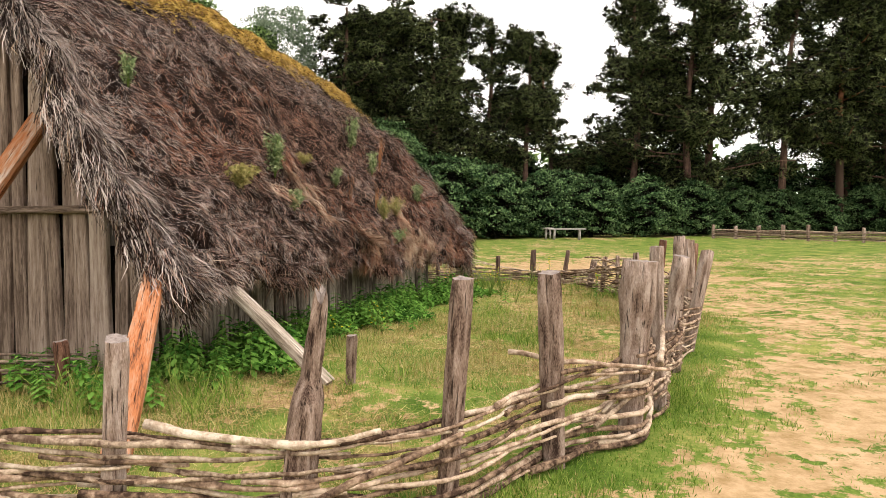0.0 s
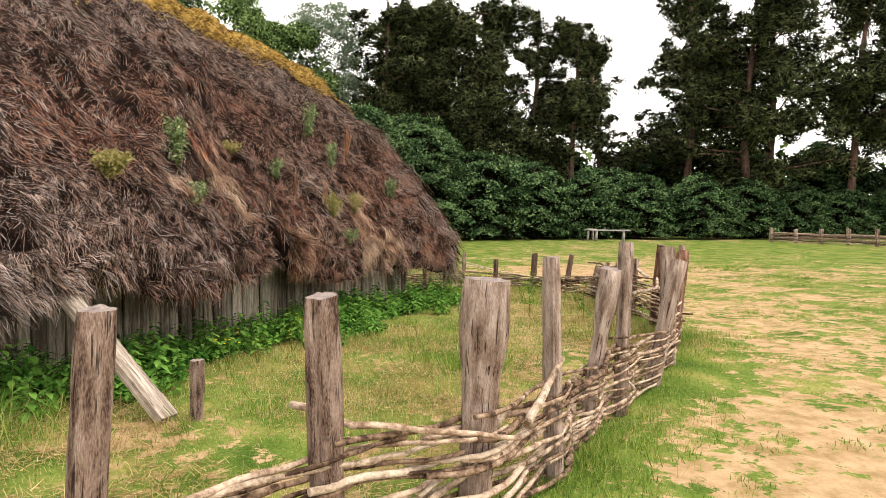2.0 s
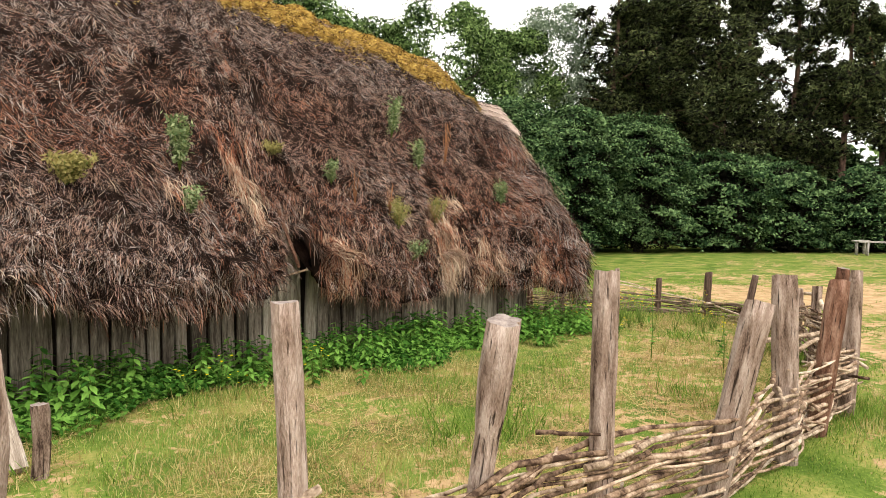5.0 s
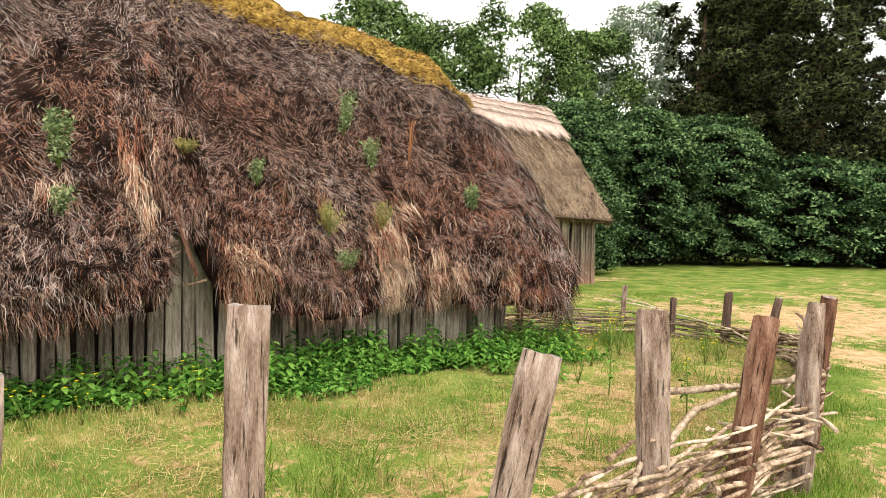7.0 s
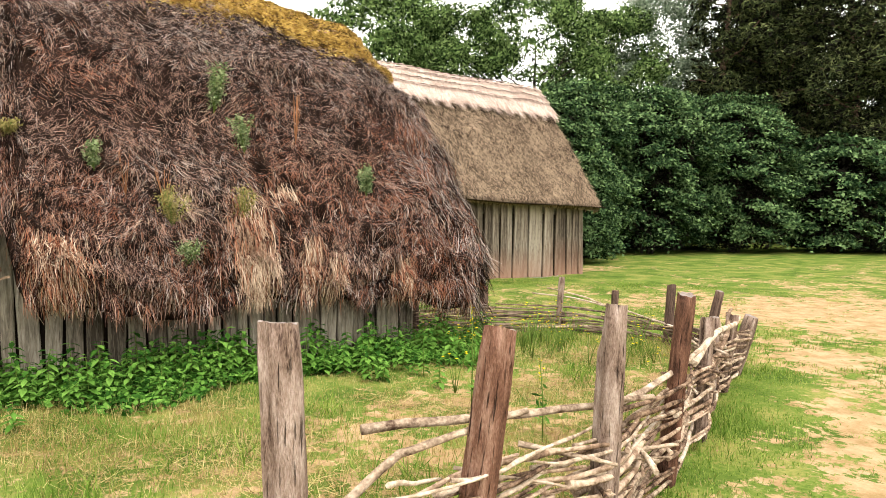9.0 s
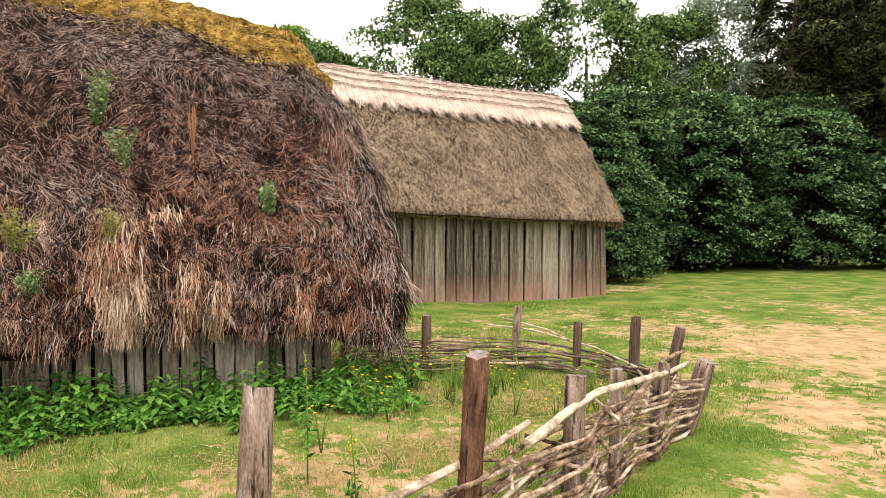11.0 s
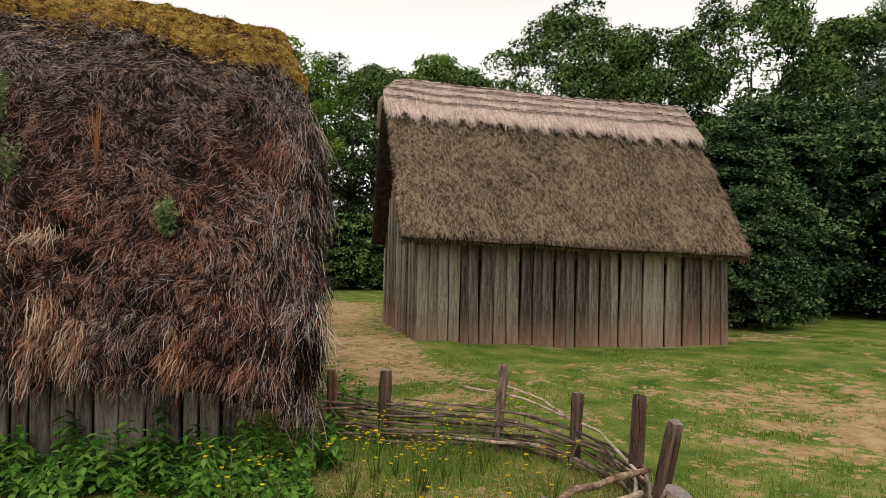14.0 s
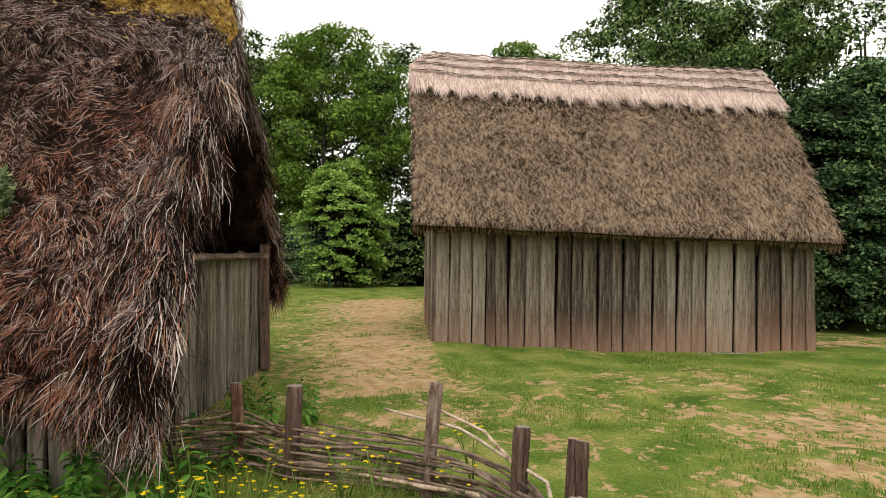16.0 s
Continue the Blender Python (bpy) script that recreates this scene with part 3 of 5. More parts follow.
def hut_s(q, v):
    """Along the hut: q from 0 (near verge) to 1 (far verge), which flares towards the eave."""
    w = np.where(v > 1, 2 - v, v)
    end = np.interp(w, [0, 0.12, 0.3, 0.6, 0.8, 1.0], [7.36, 7.42, 7.44, 7.42, 7.32, 7.05])
    end = np.where(v > 1, np.interp(v, [1.0, 1.4, 2.0], [7.05, 7.02, 6.95]), end)
    start = np.interp(w, [0, 0.15, 0.5, 1.0], [-0.45, -0.55, -0.5, -0.4])
    return start + (end - start) * q


def hut_point(q, v):
    s = hut_s(q, v)
    d, z = hut_roof(s, v)
    return hut_world(s, d, z)


def hut_basis(q, v):
    """Point, way down the slope and outward normal of the roof."""
    p = hut_point(q, v)
    e = 0.01
    down = unit(hut_point(q, np.where(v > 1, v + e, v - e)) - p)
    along = unit(hut_point(q + e, v) - p)
    nor = unit(np.cross(along, down))
    out = np.where(v > 1, -1.0, 1.0)[:, None] * np.array([HUT_N[0], HUT_N[1], 0.0]) + np.array([0, 0, 0.6])
    nor = np.where((nor * out).sum(-1, keepdims=True) < 0, -nor, nor)
    return p, down, along, nor


hut = thing("thatched_hut", *HUT_O, 0, "low timber hut with shaggy sagging thatch and a mossy ridge", "hut")
hut.matrix_basis = Matrix()


def hut_roof_body():
    nq, nv = 190, 120
    q, v = np.meshgrid(np.linspace(0, 1, nq), np.linspace(0, 2, nv))
    p, down, along, nor = hut_basis(q.ravel(), v.ravel())
    # the body's thickness follows the slope at large, not the notches of the eave
    wide = np.pad(nor.reshape(nv, nq, 3), ((0, 0), (12, 12), (0, 0)), mode="edge")
    nor = unit(sum(wide[:, k:k + nq] for k in range(25)).reshape(-1, 3))
    thick = 0.30 * np.clip(np.minimum(v.ravel(), 2 - v.ravel()) * 8 + 0.35, 0.3, 1)
    inner = p - nor * thick[:, None]
    n = nq * nv
    verts = np.vstack([p - nor * 0.03, inner])
    i = (np.arange(nv - 1)[:, None] * nq + np.arange(nq - 1)[None]).ravel()
    outer = np.stack([i, i + 1, i + nq + 1, i + nq], 1)
    under = np.stack([i, i + nq, i + nq + 1, i + 1], 1) + n
    edge = []
    loop = list(range(nq)) + [k * nq + nq - 1 for k in range(1, nv)] + list(range(n - 2, n - nq - 1, -1)) + [k * nq for k in range(nv - 2, -1, -1)]
    for a, b in zip(loop, loop[1:]):
        edge.append((b, a, a + n, b + n))
    return mesh_from("thatch_body", verts, np.vstack([outer, under, np.array(edge)]), [STRAW_BASE_SHADE], smooth=True)


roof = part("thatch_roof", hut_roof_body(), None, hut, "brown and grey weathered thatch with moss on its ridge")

STRAWS = [STRAW_GREY, STRAW_BROWN, STRAW_RED, STRAW_PALE, STRAW_BASE_SHADE]
PALE_SPOTS = [(5.08, 0.09, 0.13, 0.13), (2.55, 0.36, 0.12, 0.09), (5.0, 0.27, 0.15, 0.05), (4.45, 0.32, 0.10, 0.04)]


def straw_choice(s, w, n):
    """Which straw grows grey, brown, red or pale: grey at the verges, eaves and upper slope, red-brown in the middle."""
    edge = np.clip(1.1 - (s + 0.5) / 1.3, 0, 1) + np.clip(1 - (7.6 - s) / 1.0, 0, 1)
    greyness = 0.18 + 0.5 * edge + 0.15 * np.clip(1 - w / 0.12, 0, 1) + 0.25 * np.clip((w - 0.55) / 0.2, 0, 1) + 0.25 * smooth_noise(s, w * 5, 0.7, 31)
    redness = 0.24 + 0.5 * smooth_noise(s + 9, w * 5, 0.8, 32) + 0.25 * np.clip((s - 3.5) / 3, 0, 1) - 0.6 * np.clip((w - 0.6) / 0.2, 0, 1)
    r = rng.uniform(0, 1, n)
    pick = np.where(r < greyness, 0, 1)
    pick = np.where((pick == 1) & (rng.uniform(0, 1, n) < redness), 2, pick)
    # near-black picks in patches paint the shade of hollows between the matted tufts
    hollow_shade = 0.20 + 0.55 * smooth_noise(s + 2, w * 5, 0.10, 33) + 0.45 * smooth_noise(s + 2, w * 5, 0.27, 34) + 0.16 * np.clip((3.4 - s) / 1.2, 0, 1) * np.clip((s - 0.4) / 0.8, 0, 1) * np.clip((0.5 - w) / 0.2, 0, 1)
    pick = np.where(rng.uniform(0, 1, n) < hollow_shade, 4, pick)
    for ps, pw, rs, rw in PALE_SPOTS:
        near = np.exp(-((s - ps) / rs) ** 2 - ((w - pw) / rw) ** 2)
        pick = np.where(rng.uniform(0, 1, n) < 0.85 * near, 3, pick)
    return np.where(rng.uniform(0, 1, n) < 0.03, 3, pick)


def hut_straw(n, vlo, vhi, lo, hi, mess, lift, qlo=0.0, qhi=1.0, thick=1.0, under=False):
    q, v = rng.uniform(qlo, qhi, n), rng.uniform(vlo, vhi, n)
    p, down, along, nor = hut_basis(q, v)
    s = hut_s(q, v)
    w = np.where(v > 1, 2 - v, v)
    # tangled tufts: the combing of the straw swings about the slope's fall line
    swing = mess * (0.7 * smooth_noise(s, w * 5, 0.35, 41) + 0.5 * smooth_noise(s, w * 5, 0.12, 42) + rng.normal(0, 0.6, n))
    out = rng.normal(lift, 0.16, n)
    ways = unit(down + along * swing[:, None] + nor * out[:, None])
    lengths = rng.uniform(lo, hi, n)
    widths = rng.uniform(0.0022, 0.006, n) * thick
    sides = unit(np.cross(ways, nor) + rng.normal(0, 0.35, (n, 3)))
    roots = p - nor * rng.uniform(0.0, 0.035, n)[:, None]
    # straws near the eave hang in long strands, those of the slope lie short and broken
    verts, faces = ribbons(roots, ways, lengths, widths, sides, droop=0.25) if hi > 0.15 else blades(roots, ways, lengths, widths, sides)
    pick = straw_choice(s, w, n)
    # most of the under layer turns near-black, painted shade beneath the upper straws
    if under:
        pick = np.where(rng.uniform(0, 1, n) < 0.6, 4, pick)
    return verts, faces, np.repeat(pick, len(faces) // n)


def verge_straw(n, near, vlo=0.0, vhi=0.97):
    """Straw ends that hang over the cut edge of the thatch at a gable."""
    v = rng.uniform(vlo, vhi, n)
    q = np.full(n, 0.004 if near else 0.996) + rng.normal(0, 0.006, n)
    p, down, along, nor = hut_basis(q, v)
    outward = -along if near else along
    ways = unit(down * rng.uniform(0.4, 1.0, (n, 1)) + outward * rng.uniform(0.0, 0.5, (n, 1)) + np.array([0, 0, -0.55]) + rng.normal(0, 0.18, (n, 3)))
    roots = p - nor * rng.uniform(0.0, 0.26, (n, 1)) + outward * 0.02
    verts, faces = ribbons(roots, ways, rng.uniform(0.12, 0.32, n), rng.uniform(0.004, 0.009, n), unit(np.cross(ways, outward) + rng.normal(0, 0.4, (n, 3))), 0.2)
    w = np.where(v > 1, 2 - v, v)
    return verts, faces, np.repeat(straw_choice(hut_s(q, v), w, n), 2)


def straw_bundle(s, wide, w0, w1, n, tilt=0.0, kind=3, share=0.8):
    """A patch of straight, newer straw combed down the slope."""
    ss, v = rng.normal(s, wide * 0.5, n), rng.uniform(w0, w1, n)
    ss = ss + tilt * (v - w0)
    q = (ss + 0.45) / 7.85
    p, down, along, nor = hut_basis(q, v)
    ways = unit(down + along * (rng.normal(0, 0.13, (n, 1)) + (ss - s)[:, None] * 0.25) + nor * rng.normal(0.08, 0.06, (n, 1)))
    roots = p + nor * rng.uniform(0.01, 0.06, (n, 1))
    verts, faces = ribbons(roots, ways, rng.uniform(0.10, 0.28, n), rng.uniform(0.003, 0.007, n), unit(np.cross(ways, nor) + rng.normal(0, 0.3, (n, 3))), 0.15)
    return verts, faces, np.repeat(np.where(rng.uniform(0, 1, n) < share, kind, 2), 2)


def joined(name, pieces, mats):
    vs, fs, ms, k = [], [], [], 0
    for v, f, m in pieces:
        vs.append(v); fs.append(f + k); ms.append(m)
        k += len(v)
    return mesh_from(name, np.vstack(vs), np.vstack(fs), mats, np.concatenate(ms))


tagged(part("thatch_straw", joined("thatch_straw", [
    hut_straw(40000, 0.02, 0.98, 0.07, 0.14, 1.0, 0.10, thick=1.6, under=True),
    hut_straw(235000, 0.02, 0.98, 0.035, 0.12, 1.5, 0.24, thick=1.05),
    hut_straw(26000, 0.03, 0.40, 0.07, 0.17, 0.45, 0.18, thick=1.1),
    hut_straw(15000, 0.0, 0.09, 0.10, 0.25, 0.28, 0.05),
    hut_straw(7000, 0.0, 0.95, 0.12, 0.30, 0.35, 0.10, 0.0, 0.03),
    hut_straw(8000, 0.0, 0.95, 0.12, 0.30, 0.35, 0.10, 0.955, 1.0),
    hut_straw(6000, 1.02, 2.0, 0.2, 0.4, 0.5, 0.1),
    straw_bundle(5.08, 0.12, 0.0, 0.20, 1900, share=0.92), straw_bundle(5.02, 0.20, 0.12, 0.33, 700, share=0.45), straw_bundle(5.60, 0.10, 0.0, 0.22, 700, share=0.45), straw_bundle(5.84, 0.07, 0.0, 0.16, 520, share=0.65), straw_bundle(6.55, 0.10, 0.0, 0.16, 560, share=0.5),
    straw_bundle(3.40, 0.22, 0.0, 0.24, 1900, share=0.5), straw_bundle(2.72, 0.08, 0.26, 0.46, 620, -1.1, share=0.6), straw_bundle(5.02, 0.14, 0.14, 0.30, 160, share=0.5),
    straw_bundle(2.6, 0.25, 0.44, 0.52, 160, 0.0, 2), straw_bundle(1.9, 0.12, 0.33, 0.38, 60), straw_bundle(5.4, 0.15, 0.33, 0.38, 80),
    verge_straw(9000, True), verge_straw(7000, False), verge_straw(4000, False, 1.0, 2.0), verge_straw(2500, True, 1.0, 1.6),
    hut_straw(3000, 1.0, 2.0, 0.2, 0.4, 0.5, 0.1, 0.97, 1.0),
    hut_straw(3000, 1.93, 2.0, 0.25, 0.45, 0.3, 0.05)], STRAWS), None, roof), kind="stuff")


def hut_moss():
    """Cushions of ochre moss along the ridge, uneven at their lower edge."""
    n = 60000
    q, v = rng.uniform(0, 1, n), rng.uniform(0.68, 1.12, n)
    s = hut_s(q, v)
    edge = 0.805 + 0.045 * smooth_noise(s, s * 0, 0.5, 51) + 0.05 * smooth_noise(s, s * 0 + 3, 1.6, 52) + 0.03 * rng.normal(0, 1, n)
    keep = v > edge
    q, v, s = q[keep], v[keep], s[keep]
    p, down, along, nor = hut_basis(q, v)
    m = len(q)
    puff = 0.03 + 0.05 * smooth_noise(s, v * 5, 0.28, 53) + 0.03 * smooth_noise(s, v * 5, 0.1, 55)
    roots = p + nor * puff[:, None]
    ways = unit(down * rng.uniform(0.0, 1.2, (m, 1)) + along * rng.normal(0, 0.8, (m, 1)) + nor * rng.uniform(0.1, 0.8, (m, 1)))
    verts, faces = blades(roots, ways, rng.uniform(0.018, 0.045, m), rng.uniform(0.007, 0.016, m), unit(np.cross(ways, rng.normal(0, 1, (m, 3)))))
    # the cushions' solid hearts
    nq, nv = 260, 40
    gq, gv = np.meshgrid(np.linspace(0.0, 1, nq), np.linspace(0.70, 1.15, nv))
    gq, gv = gq.ravel(), gv.ravel()
    gs = hut_s(gq, gv)
    bound = 0.825 + 0.045 * smooth_noise(gs, gs * 0, 0.5, 51) + 0.05 * smooth_noise(gs, gs * 0 + 3, 1.6, 52)
    gp, gd, ga, gn = hut_basis(gq, gv)
    rise = np.where(gv > bound + 0.03 * smooth_noise(gs, gv * 5, 0.12, 54), 0.035 + 0.05 * smooth_noise(gs, gv * 5, 0.28, 53) + 0.03 * smooth_noise(gs, gv * 5, 0.1, 55), -0.10)
    gp = gp + gn * rise[:, None]
    i = (np.arange(nv - 1)[:, None] * nq + np.arange(nq - 1)[None]).ravel()
    heart = np.stack([i, i + 1, i + nq + 1, i + nq], 1)
    return mesh_from("moss", np.vstack([verts, gp]), np.vstack([faces, heart + len(verts)]), [MOSS, STRAW_BROWN, MOSS_HEART], np.concatenate([(rng.uniform(0, 1, m) < 0.10).astype(int), np.full(len(heart), 2)]), smooth=True)


tagged(part("moss", hut_moss(), None, roof, "ochre moss cushions along the ridge"), kind="stuff")


def hut_wall(name, s0, s1, d0, d1, top, seed, width, label, mat=PLANK_HUT, thick=0.05, skip=()):
    """A wall of upright staves from (s0, d0) to (s1, d1)."""
    a, b = hut_world(np.array(s0), np.array(d0), np.array(0.0)), hut_world(np.array(s1), np.array(d1), np.array(0.0))
    run = math.hypot(*(b - a)[:2])
    rot = math.degrees(math.atan2(b[1] - a[1], b[0] - a[0]))
    wall = part(name, board(run - 0.1, 0.04, 1.0, seed, steps=3, edge=0.0), GAP_SHADE, hut, label, pose(*((a + b) / 2)[:2], -0.05, 0, 0, rot))
    # the backing is a thin sheet behind the staves, near-black to paint their gaps' shade
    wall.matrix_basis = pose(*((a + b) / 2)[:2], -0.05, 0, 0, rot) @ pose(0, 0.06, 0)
    r = random.Random(seed)
    x = -run / 2
    k = 0
    while x < run / 2 - 0.03:
        w = width * r.uniform(0.75, 1.25)
        q = (x + run / 2 + w / 2) / run
        if not any(lo < q < hi for lo, hi in skip):
            bm = board(w * r.uniform(0.80, 0.93), thick * r.uniform(0.8, 1.4), top(q) + 0.12, seed + 17 * k, 0.05, 0.03)
            part("stave", bm, mat, wall, "", pose(x + w / 2, -0.06 + r.uniform(-0.02, 0.02), -0.05, r.uniform(-1.5, 1.5), r.uniform(-1.6, 1.6), r.uniform(-3, 3)))
        x += w
        k += 1
    return wall


def gable_top(lift):
    return lambda q: max(0.5, float(np.interp(abs(q - 0.5) * 4.6, [0.0, 0.35, 0.7, 1.15, 1.5, 1.9, 2.25, 2.55], [4.05, 3.75, 3.42, 3.0, 2.63, 2.06, 1.62, 1.25])) - lift)


hut_wall("long_wall", 0.0, 6.87, 0.0, 0.0, lambda q: 1.35, 101, 0.155, "grey weathered upright staves under the eave")
hut_wall("gable_wall", 0.0, 0.0, -4.6, 0.0, gable_top(0.30), 202, 0.23, "grey-brown upright boards closing the gable end", PLANK_GREY)
hut_wall("back_wall", 6.87, 0.0, -4.6, -4.6, lambda q: 1.5, 303, 0.2, "grey weathered upright staves")
hut_wall("far_gable_wall", 6.87, 6.87, 0.0, -4.6, lambda q: 1.45 if q > 0.3 else min(1.75, gable_top(0.42)(q)), 404, 0.15, "silvery weathered upright staves of the far gable")


def hut_beam(name, a, b, w, t, mat, seed, label, parent=hut):
    """A hewn timber from a to b in the world."""
    a, b = Vector(a), Vector(b)
    turn = (b - a).to_track_quat("Z", "Y").to_matrix().to_4x4()
    bm = board(w, t, (b - a).length, seed, 0.1, 0.03, 10)
    if parent is None:
        ob = part(name, bm, mat, None, "", Matrix.Translation(a) @ turn)
    else:
        ob = part(name, bm, mat, parent, label, Matrix.Translation(a) @ turn)
    return ob


def hw(s, d, z):
    return tuple(float(c) for c in hut_world(np.array(s), np.array(d), np.array(z)))


hut_beam("ledge", hw(-0.10, -1.95, 1.53), hw(-0.10, 0.02, 1.56), 0.09, 0.07, PLANK_GREY, 3, "rough rail across the gable boards")
hut_beam("ledge", hw(6.98, -4.3, 1.45), hw(6.98, -1.3, 1.47), 0.12, 0.06, PLANK_GREY, 4, "flat rail on top of the gable staves")
hut_beam("door_post", hw(6.95, -4.45, 0.0), hw(6.95, -4.45, 1.6), 0.14, 0.12, POST_DARK, 5, "dark upright timber")
hut_beam("roof_prop", (-1.02, 5.94, -0.02), (-2.16, 6.28, 0.98), 0.16, 0.085, PROP_PALE, 6, "pale hewn timber leaning up to the eave")
hut_beam("roof_prop", (-1.95, 3.93, -0.02), (-2.42, 5.76, 1.14), 0.17, 0.10, PROP_ORANGE, 7, "split timber with an orange heartwood face")
hut_beam("roof_prop", hw(-1.35, -1.95, -0.02), hw(-0.30, -0.92, 2.42), 0.24, 0.16, PROP_ORANGE, 8, "heavy leaning timber with a pale sawn side")
hut_beam("loose_batten", hw(2.83, 0.30, 1.58), hw(2.98, 0.42, 1.02), 0.045, 0.03, POST_RED, 9, "broken batten hanging from the torn thatch")
hut_beam("loose_batten", hw(2.90, 0.34, 0.93), hw(3.04, 0.46, 0.98), 0.018, 0.018, ROD, 12, "dark stick ends poking from the torn thatch")


# ---- the barn ----
barn = thing("thatched_barn", *BARN_O, 0, "plank-walled barn with steep reed thatch and a pale straw ridge", "barn")
barn.matrix_basis = Matrix()
BARN_LEN, BARN_DEPTH = 6.12, 5.0


def bw(s, d, z):
    """Barn plan to world: s along the front wall, d outward from it."""
    return np.stack([BARN_O[0] + s * BARN_U[0] + d * BARN_N[0], BARN_O[1] + s * BARN_U[1] + d * BARN_N[1], z - 0.012 * s], -1)


def barn_profile(v, lift=0.0):
    w = np.where(v > 1, 2 - v, v)
    d = np.interp(w, [0, 0.05, 0.5, 0.93, 1.0], [0.36, 0.38, -1.02, -2.36, -2.5])
    z = np.interp(w, [0, 0.05, 0.5, 0.93, 1.0], [1.78, 1.86, 3.60, 5.06, 5.14])
    return np.where(v > 1, -5.0 - d, d), z


def barn_s(q, v):
    w = np.where(v > 1, 2 - v, v)
    lo = np.interp(w, [0, 0.85, 1], [-0.31, -0.36, 0.15])
    hi = np.interp(w, [0, 0.1, 0.8, 1], [6.30, 6.32, 6.46, 6.40])
    return lo + (hi - lo) * q


def barn_basis(q, v):
    def pt(q, v):
        s = barn_s(q, v)
        d, z = barn_profile(v)
        z = z + 0.025 * smooth_noise(s, v * 6, 0.7, 61) - 0.05 * np.sin(np.clip(q, 0, 1) * 3.14) * (1 - np.abs(1 - v))
        z = z + 0.13 * (1 - s / 6.1)
        return bw(s, d, z)
    p = pt(q, v)
    down = unit(pt(q, np.where(v > 1, v + 0.01, v - 0.01)) - p)
    along = unit(pt(q + 0.01, v) - p)
    nor = unit(np.cross(along, down))
    return p, down, along, np.where(nor[:, 2:] < 0, -nor, nor)


def thatch_shell(name, basis, nq, v0, v1, nv, thick, mat, lift=0.0, wave=None):
    q, v = np.meshgrid(np.linspace(0, 1, nq), np.linspace(v0, v1, nv))
    p, down, along, nor = basis(q.ravel(), v.ravel())
    p = p + nor * lift
    inner = p - nor * thick
    n = nq * nv
    i = (np.arange(nv - 1)[:, None] * nq + np.arange(nq - 1)[None]).ravel()
    outer = np.stack([i, i + 1, i + nq + 1, i + nq], 1)
    loop = list(range(nq)) + [k * nq + nq - 1 for k in range(1, nv)] + list(range(n - 2, n - nq - 1, -1)) + [k * nq for k in range(nv - 2, -1, -1)]
    edge = np.array([(b, a, a + n, b + n) for a, b in zip(loop, loop[1:])])
    return mesh_from(name, np.vstack([p, inner]), np.vstack([outer, outer[:, ::-1] + n, edge]), [mat], smooth=True)


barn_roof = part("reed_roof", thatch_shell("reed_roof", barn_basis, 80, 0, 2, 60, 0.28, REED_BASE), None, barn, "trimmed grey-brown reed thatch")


def barn_straw(n, vlo, vhi, lo, hi, mess, lift, qlo=0.0, qhi=1.0, raise_=0.0):
    q, v = rng.uniform(qlo, qhi, n), rng.uniform(vlo, vhi, n)
    p, down, along, nor = barn_basis(q, v)
    ways = unit(down + along * rng.normal(0, mess, (n, 1)) + nor * rng.normal(lift, 0.06, (n, 1)))
    verts, faces = blades(p + nor * (raise_ - 0.01), ways, rng.uniform(lo, hi, n), rng.uniform(0.006, 0.014, n), unit(np.cross(ways, nor) + rng.normal(0, 0.3, (n, 3))))
    return verts, faces, np.zeros(n, int)


tagged(part("reed_straw", joined("reed_straw", [
    barn_straw(90000, 0.03, 0.80, 0.05, 0.18, 0.8, 0.13, raise_=0.032),
    barn_straw(5000, 0.0, 0.04, 0.06, 0.12, 0.2, 0.05),
    barn_straw(2500, 0.0, 0.85, 0.1, 0.2, 0.4, 0.1, 0.0, 0.02),
    barn_straw(2500, 0.0, 0.85, 0.1, 0.2, 0.4, 0.1, 0.98, 1.0)], [REED]), None, barn_roof), kind="stuff")

ridge_cap = part("ridge_cap", thatch_shell("ridge_cap", lambda q, v: barn_basis(q * 1.02 - 0.01, v), 80, 0.705, 1.295, 28, 0.10, CAP_BASE, 0.09), None, barn, "pale pinkish straw ridge cap with scalloped fringe")


def cap_straw():
    """Five overlapping courses of straw, the lowest ending in a ragged fringe."""
    vs, fs, k = [], [], 0
    for row, edge in enumerate((0.70, 0.805, 0.865, 0.918, 0.968)):
        n = 8000 if row == 0 else 3800
        q = rng.uniform(-0.01, 1.01, n)
        top = (0.805, 0.865, 0.918, 0.968, 1.02)[row]
        v = rng.uniform(edge, top, n)
        p, down, along, nor = barn_basis(q, v)
        lap = 0.10 + 0.045 * (1 - (v - edge) / (top - edge)) + 0.012 * np.sin(q * 150 + row)
        ways = unit(down + along * rng.normal(0, 0.10 if row else 0.16, (n, 1)) + nor * rng.normal(0.03, 0.03, (n, 1)))
        lengths = rng.uniform(0.14, 0.36, n) * (1 + 0.35 * np.sin(q * 110)) if row == 0 else rng.uniform(0.08, 0.15, n)
        a, b = blades(p + nor * lap[:, None], ways, lengths, rng.uniform(0.008, 0.017, n), unit(np.cross(ways, nor)))
        vs.append(a); fs.append(b + k)
        k += len(a)
    return mesh_from("cap_straw", np.vstack(vs), np.vstack(fs), [CAP])


tagged(part("cap_straw", cap_straw(), None, ridge_cap), kind="stuff")
